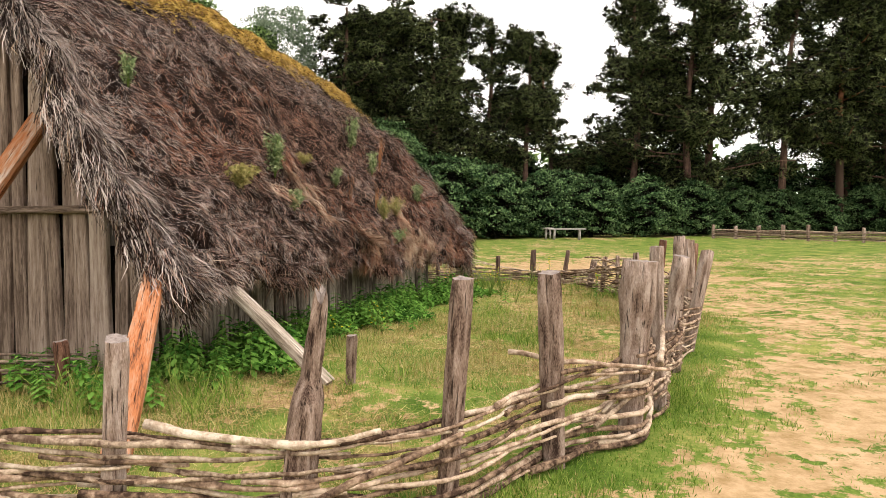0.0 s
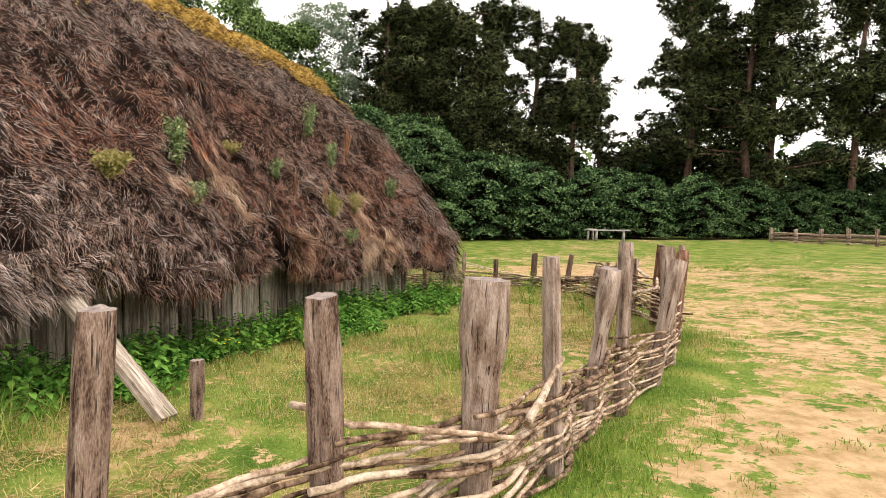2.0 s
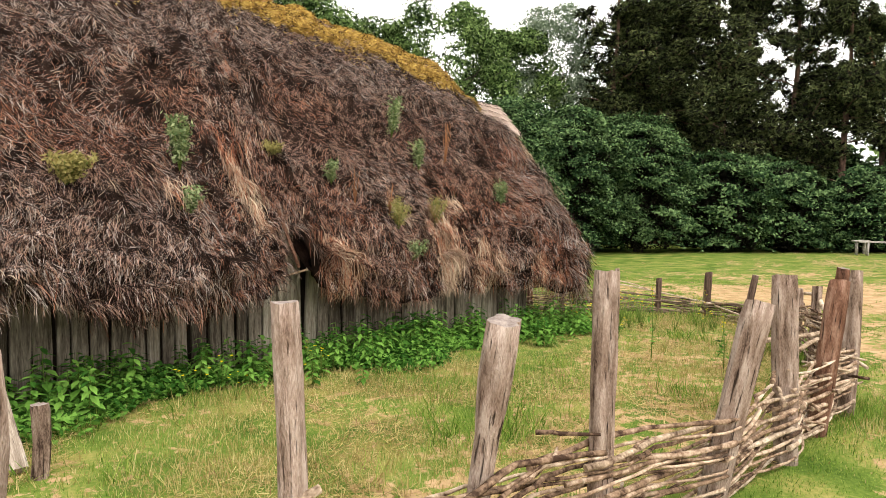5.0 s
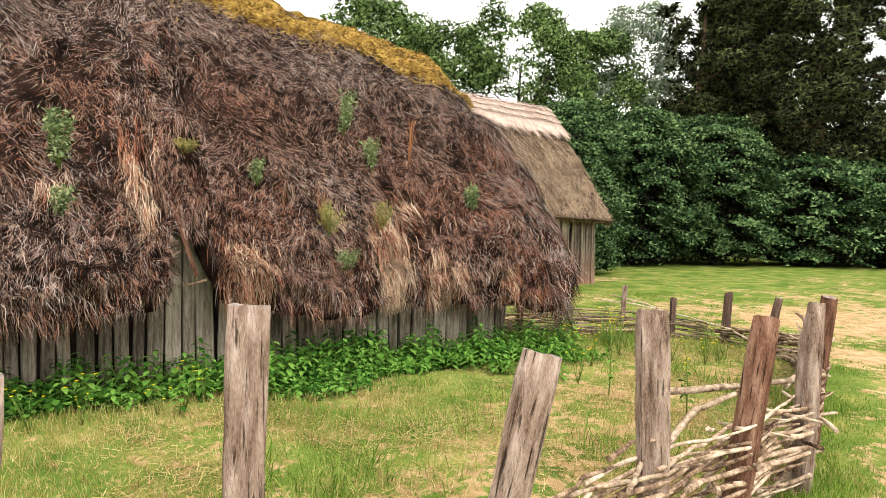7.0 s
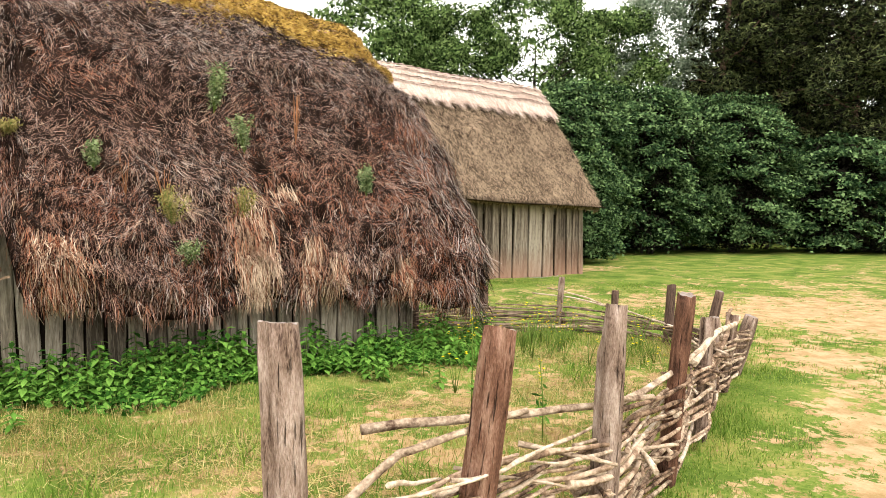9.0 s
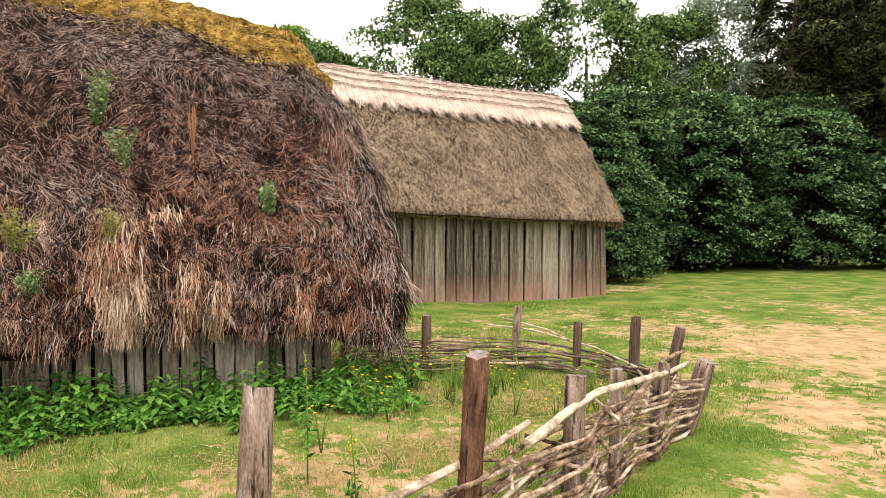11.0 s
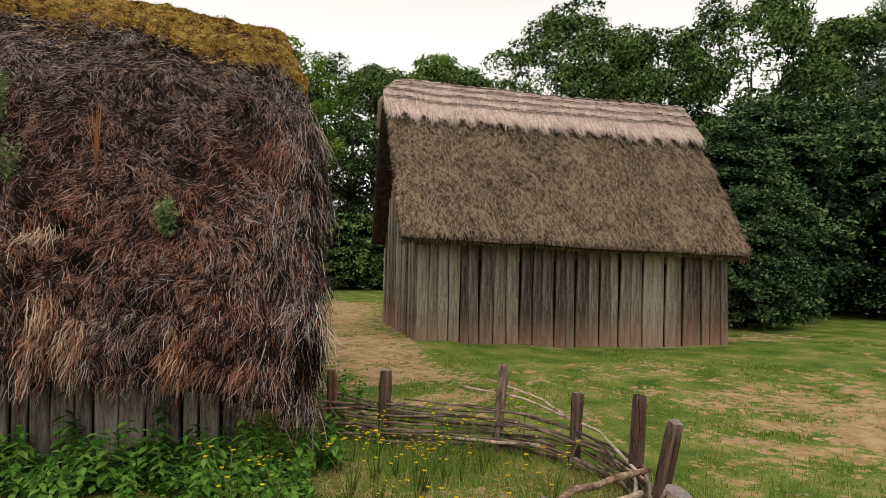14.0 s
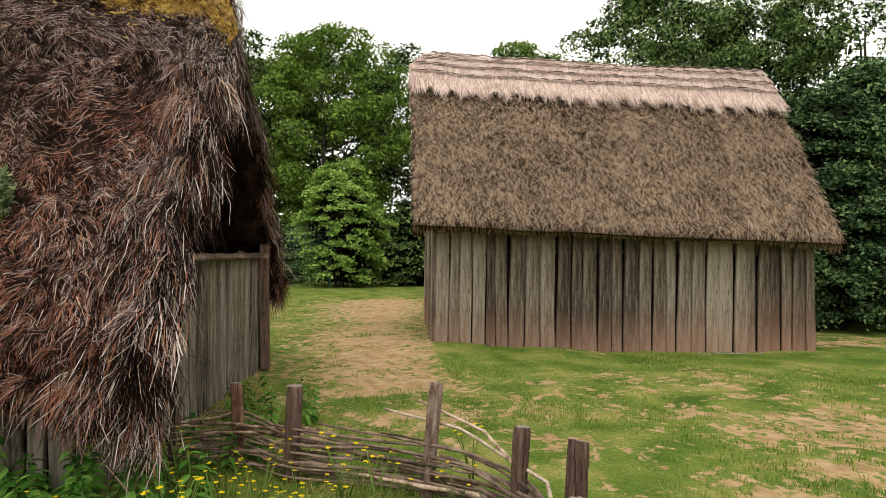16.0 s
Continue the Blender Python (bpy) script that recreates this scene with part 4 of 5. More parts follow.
for row in (0.80, 0.86, 0.914, 0.964):
    qs = np.linspace(-0.005, 1.005, 60)
    p, down, along, nor = barn_basis(qs, np.full(60, row))
    part("ligger", tube(p + nor * (0.135 + rng.normal(0, 0.004, (60, 1))) + np.array([0, 0, 1]) * rng.normal(0, 0.012, (60, 1)), [0.011] * 60, 5), LIGGER, ridge_cap, "thin hazel rod pinning the straw")


def barn_wall(name, a, b, top, seed, width, label, mat=BARN_PLANK):
    a, b = Vector(a), Vector(b)
    run, rot = (b - a).length, math.degrees(math.atan2(b.y - a.y, b.x - a.x))
    mid = (a + b) / 2
    # the near-black backing sheet puts shade into the gaps between planks
    wall = part(name, board(run - 0.12, 0.04, 1.6, seed, steps=3, edge=0.0), GAP_SHADE, barn, label, pose(mid.x, mid.y, -0.1, 0, 0, rot) @ pose(0, 0.06, 0))
    r = random.Random(seed)
    x, k = -run / 2, 0
    while x < run / 2 - 0.02:
        w = min(width * r.uniform(0.7, 1.25), run / 2 - x)
        q = (x + run / 2 + w / 2) / run
        bm = board(w * 0.93, 0.045, top(q) + 0.12, seed + 13 * k, 0.02, 0.02, 6)
        part("plank", bm, mat, wall, "", pose(x + w / 2, -0.06 + (0.018 if k % 2 else -0.012) + r.uniform(-0.008, 0.008), -0.1, r.uniform(-0.4, 0.4), r.uniform(-0.7, 0.7), r.uniform(-2, 2)))
        x += w
        k += 1
    return wall


def bp(s, d):
    return tuple(float(c) for c in bw(np.array(s), np.array(d), np.array(0.0))[:2]) + (0.0,)


def barn_gable(q):
    return float(np.interp(abs(q - 0.5) * 2, [0, 1], [4.35, 1.75]))


barn_wall("front_wall", bp(0, 0), bp(BARN_LEN, 0), lambda q: 1.9, 501, 0.205, "grey upright planks with reddish splashed earth along the foot")
barn_wall("near_gable_wall", bp(0, -BARN_DEPTH), bp(0, 0), barn_gable, 502, 0.2, "grey upright planks of the gable")
barn_wall("far_gable_wall", bp(BARN_LEN - 0.05, -0.1), bp(BARN_LEN - 0.05, -BARN_DEPTH), barn_gable, 503, 0.2, "grey upright planks of the gable")
barn_wall("back_wall", bp(BARN_LEN, -BARN_DEPTH), bp(0, -BARN_DEPTH), lambda q: 1.9, 504, 0.25, "grey upright planks")
for k in range(16):
    bm = bmesh.new()
    bmesh.ops.create_icosphere(bm, subdivisions=1, radius=0.06)
    for vert in bm.verts:
        vert.co *= rnd.uniform(0.75, 1.2)
        vert.co.z *= 0.6
    x, y, _ = bp(4.2 + k * 0.125 + rnd.uniform(-0.03, 0.03), 0.13)
    part("footing_stone", bm, FLINT, barn, "", pose(x, y, -0.06, 0, 0, rnd.uniform(0, 360)))


# ---- the woven fence ----
def post_mesh(h, r, seed, style):
    """A cleft, weathered post with vertical cracks; foot at the origin."""
    g = random.Random(seed)
    n, steps = 16, (22 if style == "b" else 12)
    rad = [1 + 0.16 * math.sin(2 * (2 * math.pi * k / n) + seed) + g.uniform(-0.10, 0.10) for k in range(n)]
    for _ in range(4):
        rad[g.randrange(n)] *= 0.80
    bm = bmesh.new()
    rings = []
    slope = g.uniform(-0.25, 0.25)
    bend = g.uniform(-0.02, 0.02)
    for i in range(steps):
        q = i / (steps - 1)
        grow = 1 + 0.04 * math.sin(5 * q + seed)
        if style == "k":   # a burl with a cleft under the wide head
            grow *= float(np.interp(q, [0, 0.5, 0.68, 0.76, 1.0], [0.62, 0.70, 0.74, 1.02, 0.98]))
        ring = []
        for k in range(n):
            th = 2 * math.pi * k / n
            rr = r * rad[k] * grow * (1 + g.uniform(-0.035, 0.035))
            z = q * h
            if i == steps - 1:
                z += slope * r * math.cos(th) + g.uniform(-0.004, 0.004)
                rr *= 0.93
            if style == "b":   # torn off at mid height, one long splinter left standing
                rr *= float(np.interp(q, [0, 0.55, 0.60, 0.66, 1.0], [1.05, 1.08, 0.95, 0.60, 0.42])) * (1 + 0.12 * math.sin(5 * th + 9 * q))
                if i == steps - 1:
                    z += 0.04 * math.cos(3 * th) - 0.02
            shift = r * float(np.interp(q, [0, 0.55, 0.66, 1.0], [0, 0, 0.42, 0.50])) if style == "b" else 0.0
            if style == "s" and math.sin(th + 1) > 0.5 and q > 0.75:   # split head
                z = min(z, 0.82 * h + g.uniform(0, 0.02))
            ring.append(bm.verts.new((math.cos(th) * rr + bend * math.sin(3 * q) + shift, math.sin(th) * rr, z)))
        rings.append(ring)
    for a, b in zip(rings, rings[1:]):
        for k in range(n):
            bm.faces.new((a[k], a[(k + 1) % n], b[(k + 1) % n], b[k])).smooth = k % 3 != 0
    bm.faces.new(rings[0][::-1])
    centre = bm.verts.new(sum((v.co for v in rings[-1]), Vector()) / n - Vector((0, 0, 0.002)))
    for k in range(n):
        f = bm.faces.new((rings[-1][k], rings[-1][(k + 1) % n], centre))
        f.material_index = 1
    return bm


def fence_post(parent, top, foot, r, style, seed):
    a, b = Vector((foot[0], foot[1], -0.08)), Vector(top)
    turn = (b - a).to_track_quat("Z", "Y").to_matrix().to_4x4()
    mat = {"r": POST_RED, "d": POST_DARK, "b": POST_RED}.get(style, POST_GREY) if style != "b" else POST_GREY
    me = bpy.data.meshes.new("post")
    bm = post_mesh((b - a).length, r, seed, style)
    bm.to_mesh(me)
    bm.free()
    me.materials.append(mat)
    me.materials.append(END_GRAIN)
    words = {"r": "reddish-brown cleft post", "d": "dark short stake", "b": "broken splintered post", "k": "thick gnarled post with a burl", "s": "post with a split knotty head"}
    return part("post", me, None, parent, words.get(style, ""), Matrix.Translation(a) @ turn)


def fence_line(p):
    """Point of the fence's centre line at post number p, extended straight at both ends."""
    i = int(min(max(math.floor(p), 0), len(FEET) - 2))
    # Catmull-Rom through the feet
    g = [FEET[min(max(i + k, 0), len(FEET) - 1)] for k in (-1, 0, 1, 2)]
    t = p - i
    return 0.5 * (2 * g[1] + (g[2] - g[0]) * t + (2 * g[0] - 5 * g[1] + 4 * g[2] - g[3]) * t * t + (3 * g[1] - g[0] - 3 * g[2] + g[3]) * t ** 3)


def woven_rod(p0, p1, h0, h1, parity, r, seed, wander=0.014, reach=None):
    """A rod woven in and out of the posts from post number p0 to p1."""
    g = random.Random(seed)
    pts, radii = [], []
    n = max(8, int((p1 - p0) * 9))
    ph, ph2 = g.uniform(0, 6), g.uniform(0, 6)
    for i in range(n + 1):
        q = i / n
        p = p0 + (p1 - p0) * q
        c = fence_line(p)
        e = fence_line(p + 0.02) - fence_line(p - 0.02)
        e = e / (np.linalg.norm(e) + 1e-9)
        side = np.array([e[1], -e[0]])
        k = int(min(max(round(p), 0), len(FENCE_POSTS) - 1))
        amp = FENCE_POSTS[k][5] * 0.75 + r
        u = (p + parity) % 2.0
        w = amp * (0.7 * (2 * abs(u - 1) - 1) + 0.3 * math.cos(math.pi * (p + parity))) + 0.008 * math.sin(7 * q + ph)
        z = h0 + (h1 - h0) * q + wander * math.sin(5 * q + ph) + 0.4 * wander * math.sin(13 * q + ph2)
        # the rod follows the lean of the posts
        top = FENCE_POSTS[k]
        lean = (np.array(top[:2]) - np.array(top[3:5])) * z / top[2] * math.exp(-((p - k) * 2.2) ** 2)
        xy = c + side * w + lean
        pts.append((xy[0] + g.uniform(-0.004, 0.004), xy[1] + g.uniform(-0.004, 0.004), max(z + g.uniform(-0.005, 0.005), r * 0.8)))
        radii.append(r * (1.12 - 0.5 * q) * (1 + (0.35 if g.random() < 0.12 else 0.0) + g.uniform(-0.06, 0.06)))
    return tube(pts, radii, 7, 0.2)


fence = thing("wattle_fence", *FEET[2], 0, "rustic wattle fence of woven hazel rods between uneven weathered posts", "fence")
fence.matrix_basis = Matrix()
for k, (tx, ty, tz, fx, fy, r, style) in enumerate(FENCE_POSTS):
    fence_post(fence, (tx, ty, tz), (fx, fy), r, style, 31 + k)
WATTLE_TOP = [0.52, 0.52, 0.52, 0.47, 0.50, 0.55, 0.54, 0.52, 0.48, 0.47, 0.46, 0.48, 0.52, 0.56, 0.52, 0.55, 0.55, 0.50, 0.42, 0.26, 0.19, 0.24, 0.33, 0.38, 0.40, 0.36]
count = 0
spare = bmesh.new()
for layer in range(19):
    p = -0.4 + rnd.uniform(0, 1.2)
    while p < len(FEET) - 1.2:
        far_part = p > 18.4
        span = rnd.uniform(1.3, 2.9) if p < 9 else rnd.uniform(1.1, 2.3)
        if far_part:
            span = rnd.uniform(1.8, 3.6)
        p1 = min(p + span, len(FEET) - 0.7)
        h = lambda u: float(np.interp(u, range(len(WATTLE_TOP)), WATTLE_TOP)) * (layer + 0.6) / 18.5
        thin = (far_part and rnd.random() < 0.1) or (p < 5 and layer % 5 == 3)
        if not thin:
            r = rnd.uniform(0.011, 0.021) if p < 6 else rnd.uniform(0.008, 0.016) if not far_part else rnd.uniform(0.008, 0.014)
            mat = ROD_DARK if (far_part and rnd.random() < 0.5) else rnd.choice([ROD, ROD, ROD_PALE, ROD])
            rod = woven_rod(p, p1, h(p) + rnd.uniform(-0.03, 0.03), h(p1) + rnd.uniform(-0.03, 0.03), layer % 2, r, 700 + count)
            if far_part and count % 2:
                # the thin far withies past the countable ones stay one tangle
                me = bpy.data.meshes.new("withy")
                rod.to_mesh(me)
                rod.free()
                spare.from_mesh(me)
                bpy.data.meshes.remove(me)
            else:
                part("rod", rod, mat, fence)
            count += 1
        p = p1 - rnd.uniform(0.15, 0.5)


tagged(part("withy_tangle", spare, ROD_DARK, fence, "tangle of thin dark withies"), kind="stuff")


def loose_rod(points, r, mat, label=""):
    pts = [Vector(q) for q in points]
    fine, radii = [], []
    for i in range(len(pts) - 1):
        for k in range(4):
            fine.append(pts[i].lerp(pts[i + 1], k / 4) + Vector((rnd.uniform(-1, 1), rnd.uniform(-1, 1), rnd.uniform(-1, 1))) * r * 0.35)
    fine.append(pts[-1])
    radii = [r * (1.1 - 0.45 * k / len(fine)) for k in range(len(fine))]
    part("rod", tube(fine, radii, 7, 0.14), mat, fence, label)


# stray, crossed and bleached rods on top of the weave
loose_rod([(0.42, 4.30, 0.62), (0.75, 4.10, 0.60), (1.10, 4.20, 0.55), (1.45, 4.30, 0.50)], 0.017, ROD)
loose_rod([(1.50, 4.62, 0.46), (1.62, 4.95, 0.58), (1.72, 5.25, 0.66)], 0.022, ROD_PALE, "bleached bare stick")
loose_rod([(0.95, 4.18, 0.16), (1.25, 4.38, 0.32), (1.36, 4.55, 0.50), (1.48, 4.70, 0.58)], 0.016, ROD_PALE)
loose_rod([(-0.62, 2.98, 0.18), (-0.35, 3.02, 0.30), (0.10, 3.22, 0.44)], 0.02, ROD)
loose_rod([(1.75, 5.30, 0.42), (2.00, 5.60, 0.50), (2.10, 6.00, 0.56), (2.35, 6.40, 0.52)], 0.018, ROD)
loose_rod([(3.00, 8.55, 0.44), (3.10, 8.80, 0.62), (3.22, 9.00, 0.66), (3.36, 9.30, 0.72)], 0.018, ROD_PALE, "bleached forked stick")
loose_rod([(2.78, 8.92, 0.62), (3.20, 9.55, 0.62), (3.55, 10.20, 0.62)], 0.021, ROD_PALE)
loose_rod([(3.33, 10.2, 0.52), (3.45, 10.7, 0.62), (3.52, 11.1, 0.74)], 0.02, ROD_PALE)
loose_rod([(3.42, 11.2, 0.60), (3.36, 11.9, 0.70), (3.30, 12.6, 0.66), (3.15, 13.2, 0.58), (3.05, 13.7, 0.56)], 0.022, ROD_PALE)
loose_rod([(3.30, 12.0, 0.42), (3.22, 12.7, 0.56), (3.05, 13.3, 0.64), (2.92, 13.9, 0.60)], 0.020, ROD)
loose_rod([(1.25, 14.98, 0.32), (0.85, 14.95, 0.44), (0.40, 14.70, 0.56)], 0.012, ROD)
loose_rod([(2.55, 14.2, 0.12), (2.05, 14.75, 0.22), (1.40, 15.05, 0.30), (0.7, 14.85, 0.44), (0.3, 14.5, 0.5)], 0.013, ROD_PALE)
for k in range(60):
    p = rnd.uniform(4.6, 18.0) if k < 24 else rnd.gauss(13.3, 1.9)
    c = fence_line(p)
    e = fence_line(p + 0.05) - c
    e = e / np.linalg.norm(e)
    z = rnd.uniform(0.15, 0.58)
    L = rnd.uniform(0.2, 0.5)
    swing = rnd.uniform(-0.9, 0.9)
    d3 = Vector((e[0] * math.cos(swing) - e[1] * math.sin(swing), e[1] * math.cos(swing) + e[0] * math.sin(swing), rnd.uniform(-0.3, 0.5)))
    a = Vector((c[0], c[1], z)) - d3 * L / 2
    loose_rod([a, a + d3 * L * 0.5, a + d3 * L], rnd.uniform(0.007, 0.014), rnd.choice([ROD, ROD_PALE]))

# short stakes in the yard, and the low wattle by the near gable
for x, y, z, r in ((-0.83, 5.97, 0.42, 0.042),):
    stake = thing("wooden_stake", x, y, 0, "short weathered stake standing in the grass", "stake")
    fence_post(stake, (0.02, 0, z), (0, 0), r, "g", 91)
low = thing("low_wattle_hurdle", -3.6, 5.8, 0, "low hurdle of dark woven rods against the hut's gable", "hurdle")
for x, y, z, r, style in ((0.35, -0.1, 0.42, 0.06, "r"), (-0.25, -0.05, 0.22, 0.05, "r"), (-0.9, 0.0, 0.3, 0.05, "d")):
    fence_post(low, (x, y, z), (x, y), r, style, int(50 + 10 * x))
for k in range(6):
    z = 0.06 + 0.045 * k
    part("rod", tube([(-1.3 + 0.2 * j, 0.02 * math.sin(j * 2 + k * 3) - 0.02 - 0.05 * math.cos(j * 1.1 + 3 * (k % 2)), z + 0.01 * math.sin(j + k)) for j in range(10)], [0.014] * 10, 6, 0.15), ROD_DARK, low)


# ---- trees and shrubs ----
def pine_tree(seed, h, bare_to, red=False, lean=(0, 0), spread=3.6):
    """A Scots pine: tapered stem, crooked limbs and tufted needle clumps."""
    g = random.Random(seed)
    tree = new("pine_tree")
    def stem(z):
        return Vector((lean[0] * max(0.0, z / h) ** 1.5 + 0.25 * math.sin(z * 0.35 + seed), lean[1] * max(0.0, z / h) ** 1.5 + 0.2 * math.cos(z * 0.3 + seed), z))
    zs = np.linspace(-0.1, h * 0.97, 14)
    part("trunk", tube([stem(z) for z in zs], [0.30 * (1 - 0.82 * z / h) + 0.02 for z in zs], 9, 0.15), PINE_BARK_RED if red else PINE_BARK, tree)
    limbs, clumps = [], []
    for k in range(34 if spread < 5 else 40):
        q = g.uniform(bare_to, 0.98)
        z = h * q
        a = g.uniform(0, 6.283)
        L = spread * (1.12 - 0.75 * ((q - bare_to) / (1 - bare_to)) ** 1.6) * g.uniform(0.55, 1.1)
        root = stem(z)
        way = Vector((math.cos(a), math.sin(a), 0))
        pts = [root + way * L * t + Vector((0, 0, L * (0.10 * t + 0.22 * t * t * g.uniform(0, 1)) + 0.15 * math.sin(5 * t + k))) for t in (0, 0.35, 0.7, 1.0)]
        b = tube(pts, [0.09 * (1 - q * 0.5), 0.06, 0.04, 0.02], 5, 0.2)
        limbs.append(b)
        for t in (0.3, 0.55, 0.8, 1.0):
            for _ in range(3):
                c = pts[0].lerp(pts[-1], t) + Vector((g.uniform(-0.7, 0.7), g.uniform(-0.7, 0.7), g.uniform(-0.7, 0.8)))
                clumps.append((c, g.uniform(0.4, 0.85)))
    for b in limbs:
        part("limb", b, PINE_BARK_RED if red else PINE_BARK, tree)
    tufts = np.vstack([clump_points(c, (r, r, r * 0.7), 84, 0.40) for c, r in clumps])
    v, f = leaf_points(tufts, 0.34, 0.5, 0.22)
    # near-black leaves inside each tuft, shade put into their colour
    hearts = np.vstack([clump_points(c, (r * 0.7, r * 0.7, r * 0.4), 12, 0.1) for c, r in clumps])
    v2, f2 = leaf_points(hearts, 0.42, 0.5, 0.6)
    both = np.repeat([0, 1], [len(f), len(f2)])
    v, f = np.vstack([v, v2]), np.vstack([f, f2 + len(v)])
    part("crown", mesh_from("needles", v, f, [NEEDLE, INNER_SHADE], both), None, tree, "dark tufted needles")
    return tree


def broad_tree(seed, h, wide, leaf, low=0.25, n=190, size=0.19, open_=0.0, name="broadleaf_tree"):
    """A broadleaf tree: stem, limbs, and a crown of leafy sprays with gaps."""
    g = random.Random(seed)
    tree = new(name)
    part("trunk", tube([(0.15 * math.sin(z + seed), 0.12 * math.cos(z * 0.8 + seed), z) for z in np.linspace(-0.1, h * 0.8, 9)], np.linspace(0.02 * h, 0.03, 9), 8, 0.15), BARK, tree)
    limbs, pts = [], []
    for k in range(22):
        q = g.uniform(low, 0.85)
        a = g.uniform(0, 6.283)
        prof = math.sin(math.pi * min(1, max(0.08, (q - low * 0.6) / (1.06 - low * 0.6)))) ** 0.7
        L = wide * prof * g.uniform(0.7, 1.1)
        root = Vector((0, 0, h * q * 0.8))
        tip = root + Vector((math.cos(a) * L, math.sin(a) * L, h * 0.16 * g.uniform(0.4, 1.2)))
        b = tube([root, root.lerp(tip, 0.5) + Vector((0, 0, 0.2)), tip], [0.010 * h * (1.2 - q), 0.05, 0.02], 5, 0.1)
        limbs.append(b)
    for b in limbs:
        part("limb", b, BARK, tree)
    for k in range(n):
        q = g.uniform(low, 1.0)
        prof = math.sin(math.pi * min(1, max(0.06, (q - low * 0.75) / (1.08 - low * 0.75)))) ** 0.75
        a = g.uniform(0, 6.283)
        r = wide * prof * (g.uniform(0.35, 1.0) ** 0.5) * (1 + 0.22 * math.sin(3 * a + seed) + 0.15 * math.sin(5 * q * 3 + a))
        if open_ and noise.noise(Vector((r * math.cos(a), r * math.sin(a), h * q)) * 0.45) < open_ - 0.3:
            continue
        rr = g.uniform(0.30, 0.85) * wide / 3.0
        pts.append(lobe((r * math.cos(a), r * math.sin(a), h * q), (rr, rr, rr * 0.6), int(260 * rr * rr) + 40))
    v, f = leaf_points(np.vstack([p for p, _ in pts]), size, 0.5, 0.75, np.vstack([w for _, w in pts]))
    part("crown", mesh_from("leaves", v, f, [leaf]), None, tree)
    return tree


def shrub(seed, h, wide, leaf, n=44, size=0.165, name="hedge_shrub", per=420):
    """A dense shrub, leafy down to the ground, with sprays breaking its outline."""
    g = random.Random(seed)
    bush = new(name)
    stems = []
    for k in range(7):
        a = g.uniform(0, 6.283)
        b = tube([(0.2 * math.cos(a), 0.2 * math.sin(a), -0.05), (wide * 0.3 * math.cos(a), wide * 0.3 * math.sin(a), h * 0.4), (wide * 0.3 * math.cos(a), wide * 0.3 * math.sin(a), h * 0.6)], [0.05, 0.04, 0.02], 5, 0.1)
        stems.append(b)
    for b in stems:
        part("stem", b, BARK, bush)
    pts, ways, hearts = [], [], []
    m = n * 3
    for k in range(m):
        q = 0.10 + 0.90 * (k + g.random()) / m
        prof = math.sqrt(max(0.03, 1 - max(0.0, q - 0.12) ** 1.8 * 1.2)) * (0.60 + 0.40 * min(1, q * 2.0))
        a = k * 2.39996 + g.uniform(-0.5, 0.5)
        bulge = 1 + 0.13 * math.sin(3 * a + seed) + 0.10 * math.sin(5 * a + 9 * q + seed)
        r = wide * prof * g.uniform(0.72, 1.0) * bulge
        out = np.array([math.cos(a), math.sin(a), 0.0])
        rr = wide * g.uniform(0.13, 0.24)
        c = out * r + np.array([0, 0, h * q * (1 + 0.06 * math.sin(2 * a + seed)) - rr * 0.3])
        # a flat spray, longest outward, tips drooping, leaves turned to the sky
        cnt = int(per / 3 * (rr / (wide * 0.18)) ** 2)
        along, across = rng.normal(0, 0.55, cnt), rng.normal(0, 0.42, cnt)
        lift = rng.normal(0, 0.16, cnt) - 0.30 * along * np.abs(along)
        side = np.array([-out[1], out[0], 0.0])
        pts.append(c + rr * (along[:, None] * out * 1.25 + across[:, None] * side + lift[:, None] * np.array([0, 0, 1.0])))
        ways.append(np.tile(out * 0.45 + np.array([0, 0, 1.0]), (cnt, 1)))
        # leaves deep in the bush, coloured near-black to paint its inner shade
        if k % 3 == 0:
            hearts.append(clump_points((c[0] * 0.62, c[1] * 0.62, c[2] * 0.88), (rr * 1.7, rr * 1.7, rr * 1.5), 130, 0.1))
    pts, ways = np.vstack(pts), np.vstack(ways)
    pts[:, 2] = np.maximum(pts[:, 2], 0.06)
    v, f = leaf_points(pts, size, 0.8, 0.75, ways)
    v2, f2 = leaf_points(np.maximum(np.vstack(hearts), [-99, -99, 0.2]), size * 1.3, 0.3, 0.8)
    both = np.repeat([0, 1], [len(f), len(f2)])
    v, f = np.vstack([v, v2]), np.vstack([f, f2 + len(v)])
    part("crown", mesh_from("leaves", v, f, [leaf, INNER_SHADE], both), None, bush)
    return bush


def plant_copies(first, spots, label, category, group):
    """first stands at the first spot; copies at the others. Spots: x, y, turn, scale."""
    tagged(first, label, category, group)
    for k, (x, y, rz, sc) in enumerate(spots):
        if k == 0:
            first.matrix_basis = pose(x, y, 0, 0, 0, rz) @ Matrix.Scale(sc, 4)
        else:
            c = copy_thing(first, Matrix())
            c.matrix_basis = pose(x, y, 0, 0, 0, rz) @ Matrix.Scale(sc, 4)


HEDGE = "dense dark green hedge shrub, leafy down to the turf"
